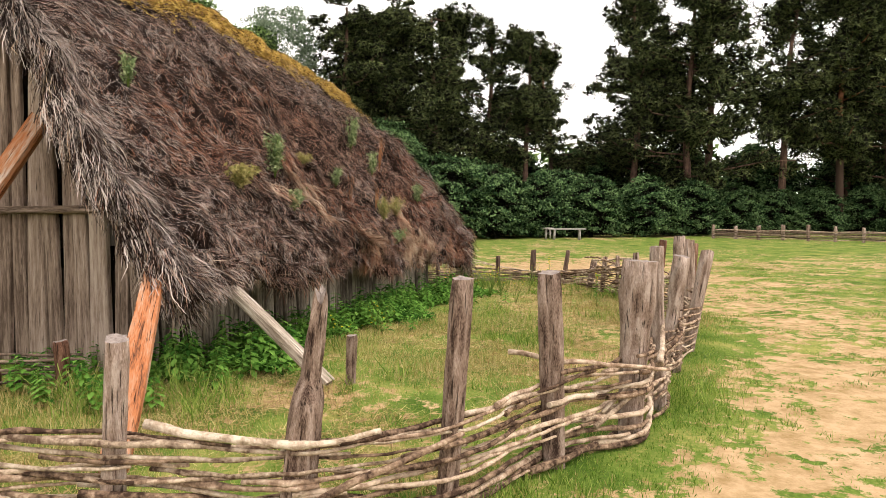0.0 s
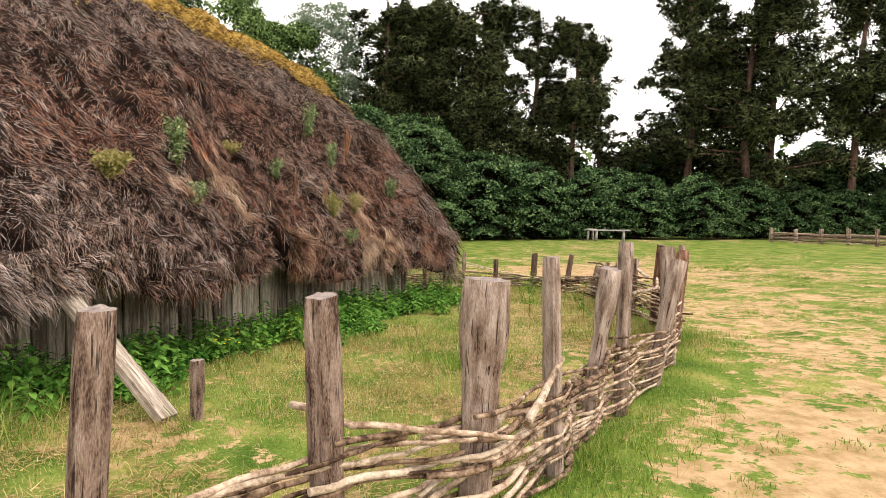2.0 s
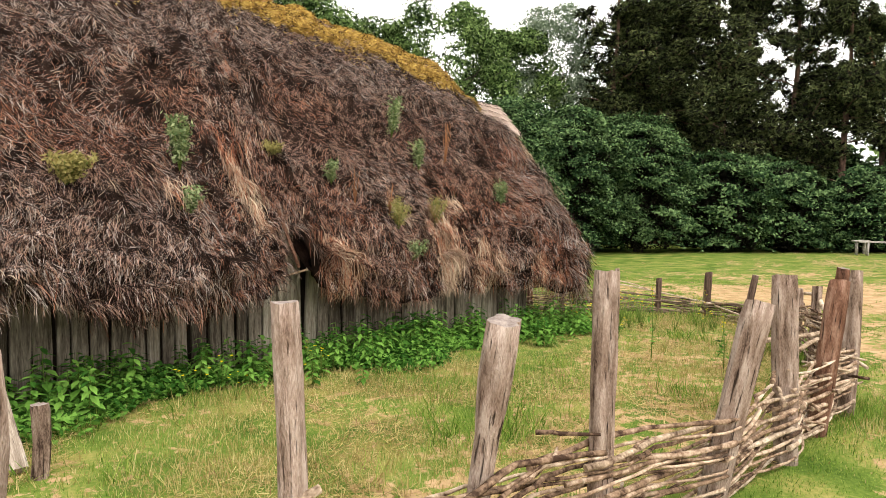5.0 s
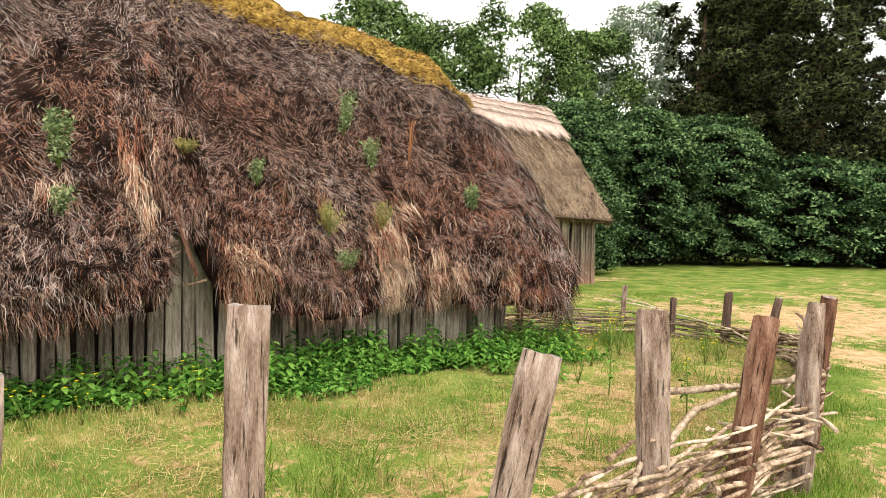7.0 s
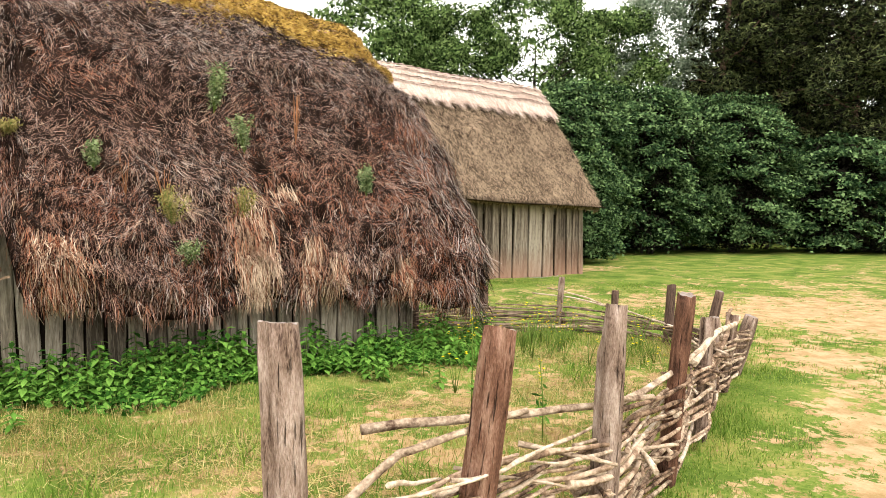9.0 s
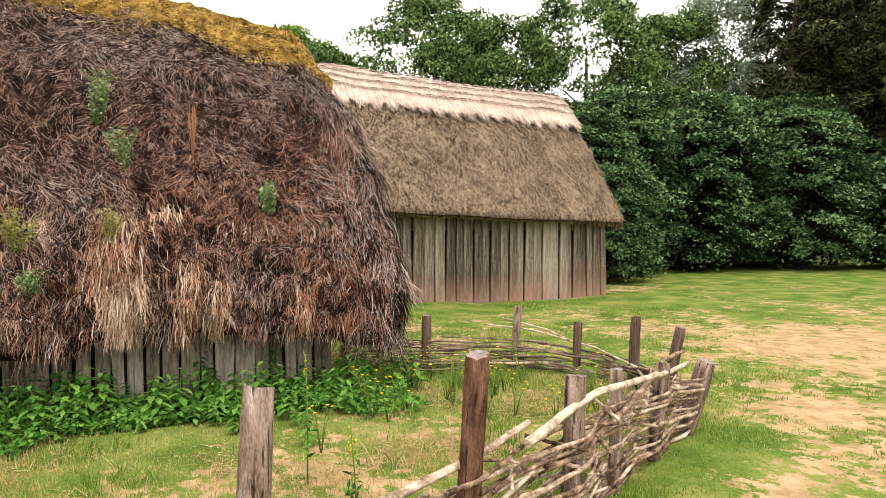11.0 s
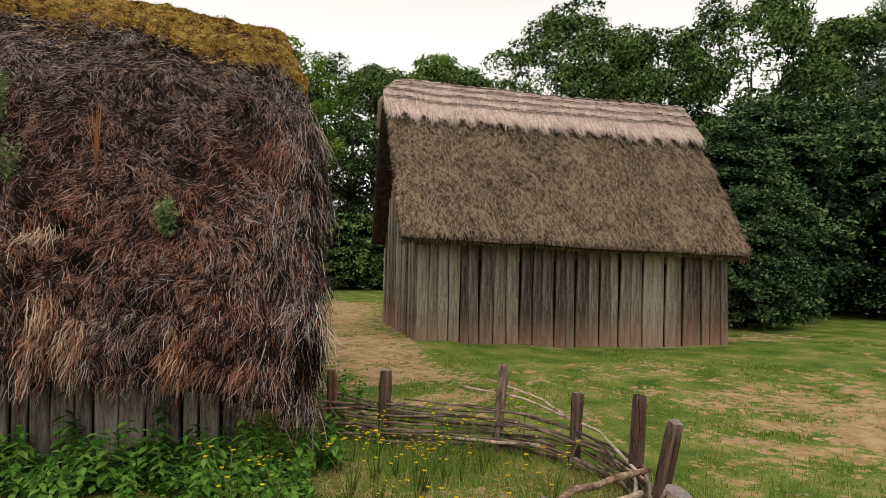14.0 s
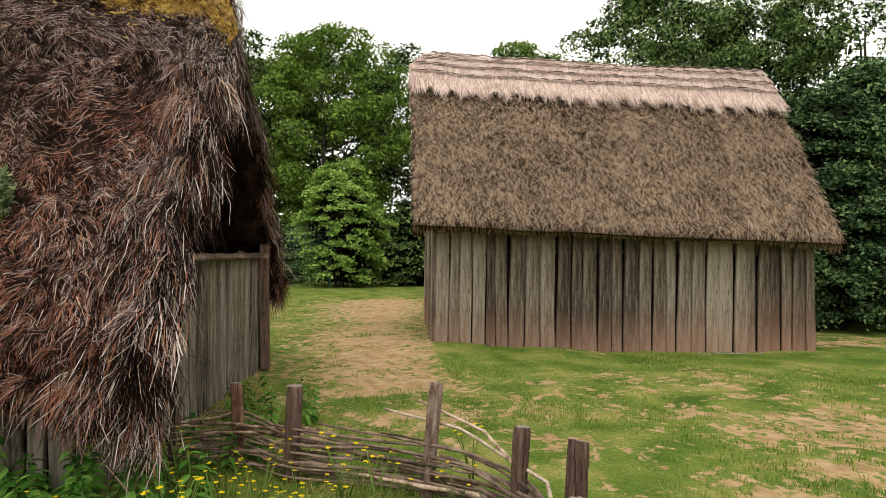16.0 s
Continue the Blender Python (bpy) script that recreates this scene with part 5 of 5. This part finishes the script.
plant_copies(shrub(1, 6.4, 2.7, HEDGE_LEAF, 60, 0.135, per=760), [(-6.6, 27.0, 0, 0.80), (-7.4, 30.4, 70, 1.0), (-5.6, 33.4, 140, 1.0), (-3.2, 36.8, 200, 1.0), (-8.8, 34.5, 30, 1.1), (-6.5, 38.8, 100, 1.1)], "tall dense dark green hedge shrub, leafy to the ground", "shrub", "tall hedge behind the barn")
plant_copies(shrub(2, 4.3, 2.5, HEDGE_LEAF, 46), [(0.0, 39.9, 0, 1.1), (3.2, 42.4, 50, 1.0), (6.4, 43.6, 120, 0.95), (9.8, 44.4, 190, 0.88), (13.4, 45.0, 240, 0.9), (17.0, 46.6, 310, 0.85), (20.8, 48.4, 20, 0.8)], HEDGE, "shrub", "hedge along the meadow")
plant_copies(shrub(3, 4.0, 2.6, HEDGE_LEAF, 44), [(24.6, 50.4, 0, 0.8), (28.6, 51.5, 50, 0.85), (1.8, 45.5, 90, 1.25), (8.2, 47.4, 190, 1.1), (32.5, 51.5, 80, 0.9), (36.5, 50.5, 10, 0.9), (-2.0, 52.0, 40, 1.7), (5.0, 55.0, 80, 1.7), (12.0, 56.5, 140, 1.7), (19.5, 57.0, 200, 1.7), (27.0, 58.5, 260, 1.8), (35.0, 58.0, 300, 1.8), (-9.5, 47.0, 0, 1.7)], HEDGE, "shrub", "hedge along the meadow")
plant_copies(shrub(4, 4.6, 2.2, HEDGE_LEAF, 52, 0.115, per=850), [(-5.4, 26.4, 0, 0.72), (-10.8, 26.8, 120, 0.9), (-10.5, 28.0, 200, 1.0)], HEDGE, "shrub", "tall hedge behind the barn")

PINE = "tall dark Scots pine with a tufted crown"
plant_copies(pine_tree(15, 19.5, 0.17, spread=6.0), [(17.9, 49.5, 0, 1.0), (32.5, 55.0, 140, 0.95)], "broad dark Scots pine with wide level limbs", "pine tree", "pines behind the meadow")
plant_copies(pine_tree(11, 18.5, 0.20), [(14.3, 50.8, 0, 0.98), (6.2, 50.0, 80, 0.80), (-6.2, 53.0, 160, 0.9), (0.8, 52.5, 210, 0.90), (-4.2, 48.4, 300, 0.86)], PINE, "pine tree", "pines behind the meadow")
plant_copies(pine_tree(12, 17.0, 0.16, spread=4.0), [(19.4, 50.0, 20, 1.1), (3.4, 51.0, 120, 0.93), (-2.8, 50.2, 250, 0.93), (-5.6, 54.0, 340, 0.98), (33.5, 51.0, 200, 1.0), (15.5, 56.0, 100, 1.0), (-0.6, 48.6, 10, 0.92), (-6.8, 47.2, 200, 0.95)], PINE, "pine tree", "pines behind the meadow")
plant_copies(pine_tree(13, 19.0, 0.36, lean=(1.6, 0)), [(25.3, 51.5, 0, 1.0), (36.0, 55.0, 120, 1.0)], "tall pine with a long bare leaning stem", "pine tree", "pines behind the meadow")
plant_copies(pine_tree(14, 19.0, 0.28, red=True, lean=(1.2, 0.4)), [(29.5, 51.0, 0, 1.0), (8.4, 52.5, 180, 0.72)], "tall pine with orange-red upper bark", "pine tree", "pines behind the meadow")

OAK = "leafy broadleaf tree with an airy irregular crown"
plant_copies(broad_tree(21, 15.0, 4.6, OAK_LEAF, 0.15, 190, open_=0.06), [(-22.7, 36.6, 0, 1.0), (-17.0, 43.6, 80, 1.02), (-33.0, 27.8, 150, 0.88), (-25.0, 41.5, 210, 1.0)], OAK, "tree", "wood behind the barn")
plant_copies(broad_tree(22, 14.0, 4.4, OAK_LEAF, 0.12, 190, open_=0.0), [(-20.8, 41.0, 0, 0.98), (-14.6, 49.4, 90, 1.05), (-30.5, 33.5, 180, 0.92), (-36.5, 31.0, 30, 0.98), (-37.5, 23.5, 30, 0.98), (-34, 15.0, 70, 1.0)], OAK, "tree", "wood behind the barn")
plant_copies(broad_tree(23, 13.4, 4.2, BRIGHT_LEAF, 0.08, 190), [(-31.0, 21.4, 0, 0.96), (-39.0, 37.4, 120, 1.2), (-35.6, 19.0, 120, 0.9)], "bright green bushy tree", "tree", "wood behind the barn")
plant_copies(broad_tree(24, 16.5, 4.2, WILLOW_LEAF, 0.12, 190, size=0.18), [(-12.4, 52.0, 0, 1.0)], "tall grey-green willow tree with fine leaves", "tree", "wood behind the barn")
plant_copies(shrub(5, 5.2, 1.9, BUSH_LEAF, 60, 0.15, "willow_bush", 520), [(-24.2, 20.5, 0, 1.0)], "bright green bush of upright shoots", "bush", "bushes by the gap")
plant_copies(shrub(6, 3.2, 2.4, OAK_LEAF, 40, 0.17, "bramble_bush", 330), [(-25.0, 24.6, 0, 1.1), (-26.5, 27.6, 90, 1.1), (-28.5, 18.0, 90, 0.9), (-14.0, 36.0, 20, 1.6), (-18.0, 33.5, 90, 1.7), (-22.0, 31.0, 140, 1.6), (-11.0, 40.0, 140, 1.7)], "low dark bramble bush", "bush", "bushes by the gap")


def far_woods():
    """A ring of distant wood that closes the horizon."""
    pts = []
    for a in np.linspace(0, 2 * math.pi, 260, endpoint=False):
        R = 85 + 10 * math.sin(7 * a) + rnd.uniform(-4, 4)
        hh = 9 + 2.5 * math.sin(11 * a) + rnd.uniform(-1.5, 2)
        for k in range(7):
            pts.append(clump_points((R * math.cos(a) + 3, R * math.sin(a) + 12, hh * (k + 0.4) / 7), (2.2, 2.2, 1.3), 13, 0.3))
    v, f = leaf_points(np.vstack(pts), 1.3, 0.5, 0.7)
    return tagged(new("far_woods", mesh_from("far_woods", v, f, [OAK_LEAF])), "distant wood closing the horizon", "woodland", kind="stuff")


far_woods()


# ---- bench and far fence ----
bench = thing("wooden_bench", 7.2, 39.4, 0, "plain weathered grey plank bench on the meadow", "bench", rz=2)
part("seat", board(2.15, 0.05, 0.40, 1, steps=3), BENCH_WOOD, bench, "", pose(0, 0.2, 0.60, 90, 0, 0))
for x in (-0.75, 0.75):
    for y in (-0.14, 0.14):
        part("leg", tube([(x, y * 1.4, -0.03), (x * 0.97, y, 0.58)], [0.05, 0.05], 6), BENCH_WOOD, bench)
rest = thing("wooden_bench", 6.3, 40.6, 0, "plain weathered grey plank bench on the meadow", "bench", rz=70)
part("seat", board(1.6, 0.05, 0.36, 2, steps=3), BENCH_WOOD, rest, "", pose(0, 0.18, 0.62, 90, 0, 0))
for x in (-0.6, 0.6):
    part("leg", tube([(x, 0, -0.03), (x, 0, 0.58)], [0.07, 0.07], 6), BENCH_WOOD, rest)

far_fence = thing("far_wattle_fence", 16.5, 41.3, 0, "low woven fence with pale square-cut posts across the meadow", "fence")
A0, B0 = Vector((16.5, 41.3, 0)), Vector((27.5, 29.5, 0))
run = (B0 - A0).length
for k in range(13):
    p = A0.lerp(B0, k / 12) - A0
    fence_post(far_fence, (p.x, p.y, 0.82 + 0.06 * math.sin(k * 5)), (p.x, p.y), 0.10, "g", 120 + k)
for k in range(7):
    pts = [(A0.lerp(B0, j / 40) - A0) + Vector((0.7, 0.7, 0)) * 0.10 * math.cos(math.pi * (j * 0.3 + k)) + Vector((0, 0, 0.06 + 0.075 * k + 0.02 * math.sin(j * 0.7 + k))) for j in range(41)]
    part("rod", tube(pts, [0.03] * 41, 5, 0.2), ROD_DARK if k % 3 else ROD, far_fence)

steel = thing("mesh_fence", -23.0, 18.6, 0, "dark green steel mesh fence panel beyond the gap", "fence", rz=100)
for x in (-1.2, 1.2):
    part("post", board(0.10, 0.10, 2.6, 3, steps=2), GREEN_METAL, steel, "", pose(x, 0, -0.05))
for k in range(14):
    part("wire", tube([(-1.2, 0, 0.15 + k * 0.18), (1.2, 0, 0.15 + k * 0.18)], [0.012] * 2, 5), GREEN_METAL, steel)
for k in range(16):
    part("wire", tube([(-1.12 + k * 0.15, 0, 0.05), (-1.12 + k * 0.15, 0, 2.5)], [0.008] * 2, 5), GREEN_METAL, steel)


# ---- yard plants ----
def nettle(seed, h):
    g = random.Random(seed)
    plant = new("nettle")
    part("stem", tube([(0, 0, -0.02), (0.02, 0.01, h * 0.5), (0.03, -0.01, h)], [0.006, 0.005, 0.003], 5), STEM, plant)
    vs, fs = [], []
    for k in range(9):
        z = h * (0.18 + 0.82 * k / 8.5)
        L = 0.15 * (1.1 - 0.55 * k / 9)
        a0 = k * 1.57 + g.uniform(-0.4, 0.4)
        for a in (a0, a0 + math.pi):
            c, s = math.cos(a), math.sin(a)
            outline = [(0, 0, 0), (0.25, 0.20, 0.02), (0.55, 0.24, 0.0), (1.0, 0, -0.20), (0.55, -0.24, 0.0), (0.25, -0.20, 0.02), (0.5, 0, -0.05)]
            drop = g.uniform(-0.1, 0.35)
            b = len(vs)
            for u, w, q in outline:
                vs.append((0.02 + (u * c - w * s) * L, (u * s + w * c) * L, z + (q - drop * u) * L + 0.15 * L))
            fs += [(b, b + 1, b + 2, b + 6), (b + 6, b + 2, b + 3, b + 3), (b + 6, b + 3, b + 4, b + 4), (b, b + 6, b + 4, b + 5)]
    bm = bmesh.new()
    vv = [bm.verts.new(v) for v in vs]
    for f in fs:
        bm.faces.new([vv[i] for i in dict.fromkeys(f)])
    part("leaves", bm, NETTLE_LEAF, plant)
    return plant


def scatter_plants(kinds, spots, label, category, group):
    for k, (x, y, sc) in enumerate(spots):
        m = pose(x, y, float(height(np.array(x), np.array(y))), rnd.uniform(-8, 8), rnd.uniform(-8, 8), rnd.uniform(0, 360)) @ Matrix.Scale(sc, 4)
        first = k < len(kinds)
        ob = kinds[k] if first else copy_thing(kinds[k % len(kinds)], Matrix())
        ob.matrix_basis = m
        tagged(ob, label, category, group)


spots = []
for k in range(290):
    s = rnd.uniform(-0.2, 7.7)
    edge = 0.95 + 0.3 * math.sin(s * 2.3) + (0.35 if 1.6 < s < 3.2 else 0) - (0.5 if s < 1.2 else 0)
    d = 0.16 + abs(rnd.gauss(0, 0.5)) * edge * 0.8
    x, y, _ = hw(s, d, 0)
    spots.append((x, y, rnd.uniform(0.55, 1.15) * (1.0 - 0.25 * min(1, d))))
for k in range(70):
    x, y, _ = hw(rnd.uniform(-1.2, 0.4), rnd.uniform(-0.9, 1.0), 0)
    spots.append((x, y, rnd.uniform(0.5, 0.9)))
for k in range(25):
    x, y, _ = hw(rnd.uniform(7.2, 8.0), rnd.uniform(-2.5, -0.4), 0)
    spots.append((x, y, rnd.uniform(0.5, 0.9)))
scatter_plants([nettle(1, 0.42), nettle(2, 0.36), nettle(3, 0.46)], spots, "green stinging nettle with toothed leaves by the hut wall", "nettle", "nettles along the hut")


def low_herbs(n):
    """Low leafy growth in front of the nettles: ground ivy, young nettles and dock, too dense to count."""
    s = rng.uniform(0.4, 7.5, n)
    d = rng.uniform(0.2, 0.75, n) + 0.65 * np.maximum(0.0, np.sin(s * 1.9 + 0.4)) * rng.uniform(0, 1, n)
    p = hut_world(s, d, np.zeros(n))
    tall = 0.05 + 0.17 * (0.5 + 0.5 * smooth_noise(s * 1.0, d, 0.3, 95)) * np.clip(1.5 - d, 0.3, 1)
    p[:, 2] = height(p[:, 0], p[:, 1]) + tall * rng.uniform(0.2, 1.0, n)
    v, f = leaf_quads(p, 0.065, 0.9, 0.7)
    return tagged(new("low_herbs", mesh_from("low_herbs", v, f, [NETTLE_LEAF])), "low leafy green weeds spreading from the hut wall", "weeds", kind="stuff")


low_herbs(15000)


def flower_plant(seed, h, leaf):
    g = random.Random(seed)
    plant = new("yellow_wildflower")
    stems = []
    vs, fs = [], []
    for k in range(5):
        a, t = g.uniform(0, 6.28), g.uniform(0.04, 0.13)
        tip = (t * math.cos(a), t * math.sin(a), h * g.uniform(0.75, 1.1))
        b = tube([(0, 0, -0.02), (tip[0] * 0.4, tip[1] * 0.4, h * 0.5), tip], [0.003, 0.0025, 0.002], 4)
        stems.append(b)
        c = np.array(tip)
        for j in range(6):
            th = j * 1.047
            o = len(vs)
            u, w = np.array([math.cos(th), math.sin(th), 0.25]), np.array([-math.sin(th), math.cos(th), 0])
            for q in (c, c + u * 0.008 + w * 0.005, c + u * 0.014, c + u * 0.008 - w * 0.005):
                vs.append(q)
            fs.append((o, o + 1, o + 2, o + 3))
    for b in stems:
        part("stalk", b, STEM, plant)
    part("petals", mesh_from("petals", vs, fs, [YELLOW]), None, plant, "small yellow flower heads")["kind"] = "stuff"
    return plant


spots = []
for k in range(46):
    c = np.array((rnd.gauss(1.0, 0.6), rnd.gauss(13.5, 0.7)))
    spots.append((float(c[0]), float(c[1]), rnd.uniform(0.8, 1.5)))
for k in range(6):
    x, y, _ = hw(rnd.uniform(1, 4), rnd.uniform(0.6, 1.2), 0)
    spots.append((x, y, rnd.uniform(0.8, 1.2)))
scatter_plants([flower_plant(1, 0.32, None), flower_plant(2, 0.26, None)], spots, "slender wildflower with small yellow heads in the long grass", "wildflower", "yellow flowers in the yard")


def tall_stalk(x, y, h, seed):
    """A tall slender flowering stalk with small leaves and yellow buds near the top."""
    g = random.Random(seed)
    plant = thing("tall_flower_stalk", x, y, 0, "tall slender stalk with yellow buds in the long grass", "wildflower")
    tip = Vector((g.uniform(-0.05, 0.05), g.uniform(-0.05, 0.05), h))
    part("stalk", tube([(0, 0, -0.04), tip * 0.5 + Vector((0.012, 0, 0)), tip], [0.006, 0.005, 0.003], 5), STEM, plant)
    c = np.array([tuple(tip * t) for t in rng.uniform(0.2, 0.7, 26)]) + rng.normal(0, 0.02, (26, 3))
    part("leaves", mesh_from("leaves", *leaf_quads(c, 0.07, 0.4, 0.3), [NETTLE_LEAF]), None, plant)
    c = np.array([tuple(tip * t) for t in rng.uniform(0.7, 1.0, 22)]) + rng.normal(0, 0.012, (22, 3))
    part("flowers", mesh_from("flowers", *leaf_quads(c, 0.016, 0.3, 0.8), [YELLOW]), None, plant, "small yellow buds")["kind"] = "stuff"


for k, (x, y, h) in enumerate(((2.50, 10.95, 0.55), (1.75, 11.15, 0.80))):
    tall_stalk(x, y, h, 400 + k)


def roof_plant(name, s, v, n, h, leaf, label, spread=0.12, size=0.03):
    q = np.array([(s + 0.5) / 8.0])
    p, down, along, nor = hut_basis(q, np.array([v]))
    p = p[0]
    plant = thing(name, *p, label, "plant")
    stems, pts = [], []
    for k in range(n):
        a = rnd.uniform(0, 6.28)
        tip = Vector((spread * math.cos(a) * rnd.random(), spread * math.sin(a) * rnd.random(), h * rnd.uniform(0.6, 1.0))) + Vector(nor[0]) * 0.06
        b = tube([(0, 0, -0.03), tip * 0.5, tip], [0.004, 0.003, 0.002], 4)
        stems.append(b)
        for t in np.linspace(0.25, 1.0, 7):
            pts.append(np.array(tip) * t + rng.normal(0, 0.026, (8, 3)))
    for b in stems:
        part("stalk", b, STEM if leaf is not None else DRY_STEM, plant)
    if leaf is not None:
        v4, f4 = leaf_quads(np.vstack(pts), size, 0.3, 0.45)
        part("leaves", mesh_from("leaves", v4, f4, [leaf]), None, plant)


roof_plant("sedum_clump", 0.95, 0.36, 16, 0.16, SEDUM, "yellow-green sedum clump rooted in the thatch", 0.20, 0.05)
roof_plant("weed_sprig", 1.95, 0.40, 15, 0.46, SPRIG, "grey-green weed growing from the thatch", 0.14, 0.05)
roof_plant("weed_sprig", 1.95, 0.30, 6, 0.16, SPRIG, "grey-green weed growing from the thatch", 0.10, 0.045)
roof_plant("weed_sprig", 4.9, 0.53, 12, 0.46, SPRIG, "grey-green weed growing from the thatch", 0.12, 0.045)
roof_plant("weed_sprig", 5.15, 0.44, 7, 0.34, SPRIG, "grey-green weed growing from the thatch", 0.14, 0.045)
roof_plant("weed_sprig", 6.4, 0.34, 8, 0.28, SPRIG, "grey-green weed growing from the thatch", 0.10, 0.05)
roof_plant("weed_sprig", 0.2, 0.56, 6, 0.26, SPRIG, "grey-green weed growing from the thatch", 0.10, 0.045)
roof_plant("dry_stalks", 5.75, 0.48, 10, 0.55, None, "dry red-brown dock stalks in the thatch", 0.10)
roof_plant("dry_stalks", 4.0, 0.34, 4, 0.40, None, "dry red-brown dock stalks in the thatch", 0.06)
roof_plant("sedum_clump", 3.1, 0.27, 8, 0.08, SEDUM, "yellow-green sedum clump rooted in the thatch", 0.14, 0.04)
roof_plant("weed_sprig", 4.35, 0.26, 16, 0.32, SEDUM, "yellowing weed hanging in the thatch", 0.22, 0.03)
roof_plant("weed_sprig", 4.45, 0.16, 10, 0.22, SPRIG, "pale weed hanging in the thatch", 0.14, 0.03)
roof_plant("weed_sprig", 5.0, 0.26, 10, 0.26, SEDUM, "yellowing weed hanging in the thatch", 0.12, 0.03)
roof_plant("weed_sprig", 3.75, 0.40, 6, 0.22, SPRIG, "grey-green weed growing from the thatch", 0.10, 0.04)
roof_plant("dry_stalks", 4.3, 0.30, 6, 0.30, None, "dry red-brown dock stalks in the thatch", 0.20)


# ---- grass ----
def grass(name, n, x0, x1, y0, y1, keep, lo, hi, wide, label, dry, tuft):
    px, py = rng.uniform(x0, x1, n), rng.uniform(y0, y1, n)
    w = worn(px, py) + 0.25 * smooth_noise(px, py, 0.35, 71)
    ok = keep(px, py, w)
    px, py, w = px[ok], py[ok], w[ok]
    px, py = np.repeat(px, tuft) + rng.normal(0, 0.03, len(px) * tuft), np.repeat(py, tuft) + rng.normal(0, 0.03, len(py) * tuft)
    w = np.repeat(w, tuft)
    m = len(px)
    roots = np.stack([px, py, height(px, py) - 0.01], -1)
    ways = unit(np.stack([rng.normal(0, 0.38, m), rng.normal(0, 0.38, m), np.ones(m)], -1))
    patch = 0.5 + 0.5 * smooth_noise(px, py, 1.1, 73)
    L = rng.uniform(lo, hi, m) * (0.35 + 1.2 * patch ** 2)
    sides = unit(np.stack([rng.normal(0, 1, m), rng.normal(0, 1, m), np.zeros(m)], -1))
    v, f = ribbons(roots, ways, L, rng.uniform(wide * 0.6, wide * 1.3, m), sides, 0.5) if hi > 0.1 else blades(roots, ways, L, rng.uniform(wide * 0.6, wide * 1.3, m), sides)
    is_dry = rng.uniform(0, 1, m) < np.clip(dry + 0.9 * (w - 0.22) + 0.8 * smooth_noise(px, py, 0.9, 74) + 0.3 * smooth_noise(px, py, 0.3, 75), 0.04, 0.92)
    return tagged(new(name, mesh_from(name, v, f, [GRASS, GRASS_DRY], np.repeat(is_dry.astype(int), len(f) // m))), label, "grass", kind="stuff")


def in_hut(px, py, edge=0.1):
    s = (px - HUT_O[0]) * HUT_U[0] + (py - HUT_O[1]) * HUT_U[1]
    d = (px - HUT_O[0]) * HUT_N[0] + (py - HUT_O[1]) * HUT_N[1]
    return (s > -0.1) & (s < 6.95) & (d < edge) & (d > -4.7)


def in_barn(px, py):
    s = (px - BARN_O[0]) * BARN_U[0] + (py - BARN_O[1]) * BARN_U[1]
    d = (px - BARN_O[0]) * BARN_N[0] + (py - BARN_O[1]) * BARN_N[1]
    return (s > -0.1) & (s < 6.2) & (d < 0.12) & (d > -5.1)


grass("yard_grass", 84000, -5, 3.6, 3.0, 15.2, lambda x, y, w: inside(x, y) & ~in_hut(x, y) & (rng.uniform(0, 1, len(x)) > w * 0.9), 0.03, 0.10, 0.005, "long green and straw-coloured grass in the fenced yard", 0.66, 3)
grass("grass_tussocks", 9000, -4, 3.6, 3.2, 15.0, lambda x, y, w: inside(x, y) & ~in_hut(x, y) & (smooth_noise(x, y, 0.45, 81) > 0.45), 0.14, 0.34, 0.006, "tall fresh green grass tussocks in the fenced yard", -0.25, 5)
grass("verge_grass", 130000, -5, 5, 2.4, 16.5, lambda x, y, w: ~inside(x, y) & (fence_gap(x, y) < 0.15 + 0.6 * rng.uniform(0, 1, len(x)) ** 1.5), 0.03, 0.10, 0.006, "fresh green grass along the fence's foot", -0.15, 3)
grass("meadow_grass", 62000, -9, 10, 1.5, 22, lambda x, y, w: ~inside(x, y) & ~in_hut(x, y) & ~in_barn(x, y) & (rng.uniform(0.42, 0.66, len(x)) > w + 0.20 * smooth_noise(x, y, 0.15, 77)), 0.015, 0.055, 0.008, "short trodden grass with bare patches", -0.30, 8)


def dry_litter(n):
    """Flattened dead grass lying in patches over the yard."""
    px, py = rng.uniform(-4, 3.6, n), rng.uniform(3.0, 15.2, n)
    patch = smooth_noise(px, py, 0.55, 91) + 0.6 * smooth_noise(px, py, 1.7, 92)
    ok = inside(px, py) & ~in_hut(px, py, 0.7) & (patch + rng.normal(0, 0.18, n) > 0.06 - 0.16 * np.clip(px / 2.5, 0, 1))
    px, py = px[ok], py[ok]
    m = len(px)
    roots = np.stack([px, py, height(px, py) + rng.uniform(0.0, 0.03, m)], -1)
    ways = unit(np.stack([rng.normal(0, 1, m), rng.normal(0, 1, m), rng.normal(0.12, 0.22, m)], -1))
    sides = unit(np.cross(ways, np.array([0, 0, 1.0])) + rng.normal(0, 0.25, (m, 3)))
    v, f = blades(roots, ways, rng.uniform(0.04, 0.13, m), rng.uniform(0.003, 0.007, m), sides)
    return tagged(new("dead_grass_litter", mesh_from("dead_grass_litter", v, f, [GRASS_DRY, DRY_LITTER], (rng.uniform(0, 1, m) < 0.45).astype(int))), "flattened straw-coloured dead grass in the fenced yard", "grass", kind="stuff")


dry_litter(150000)
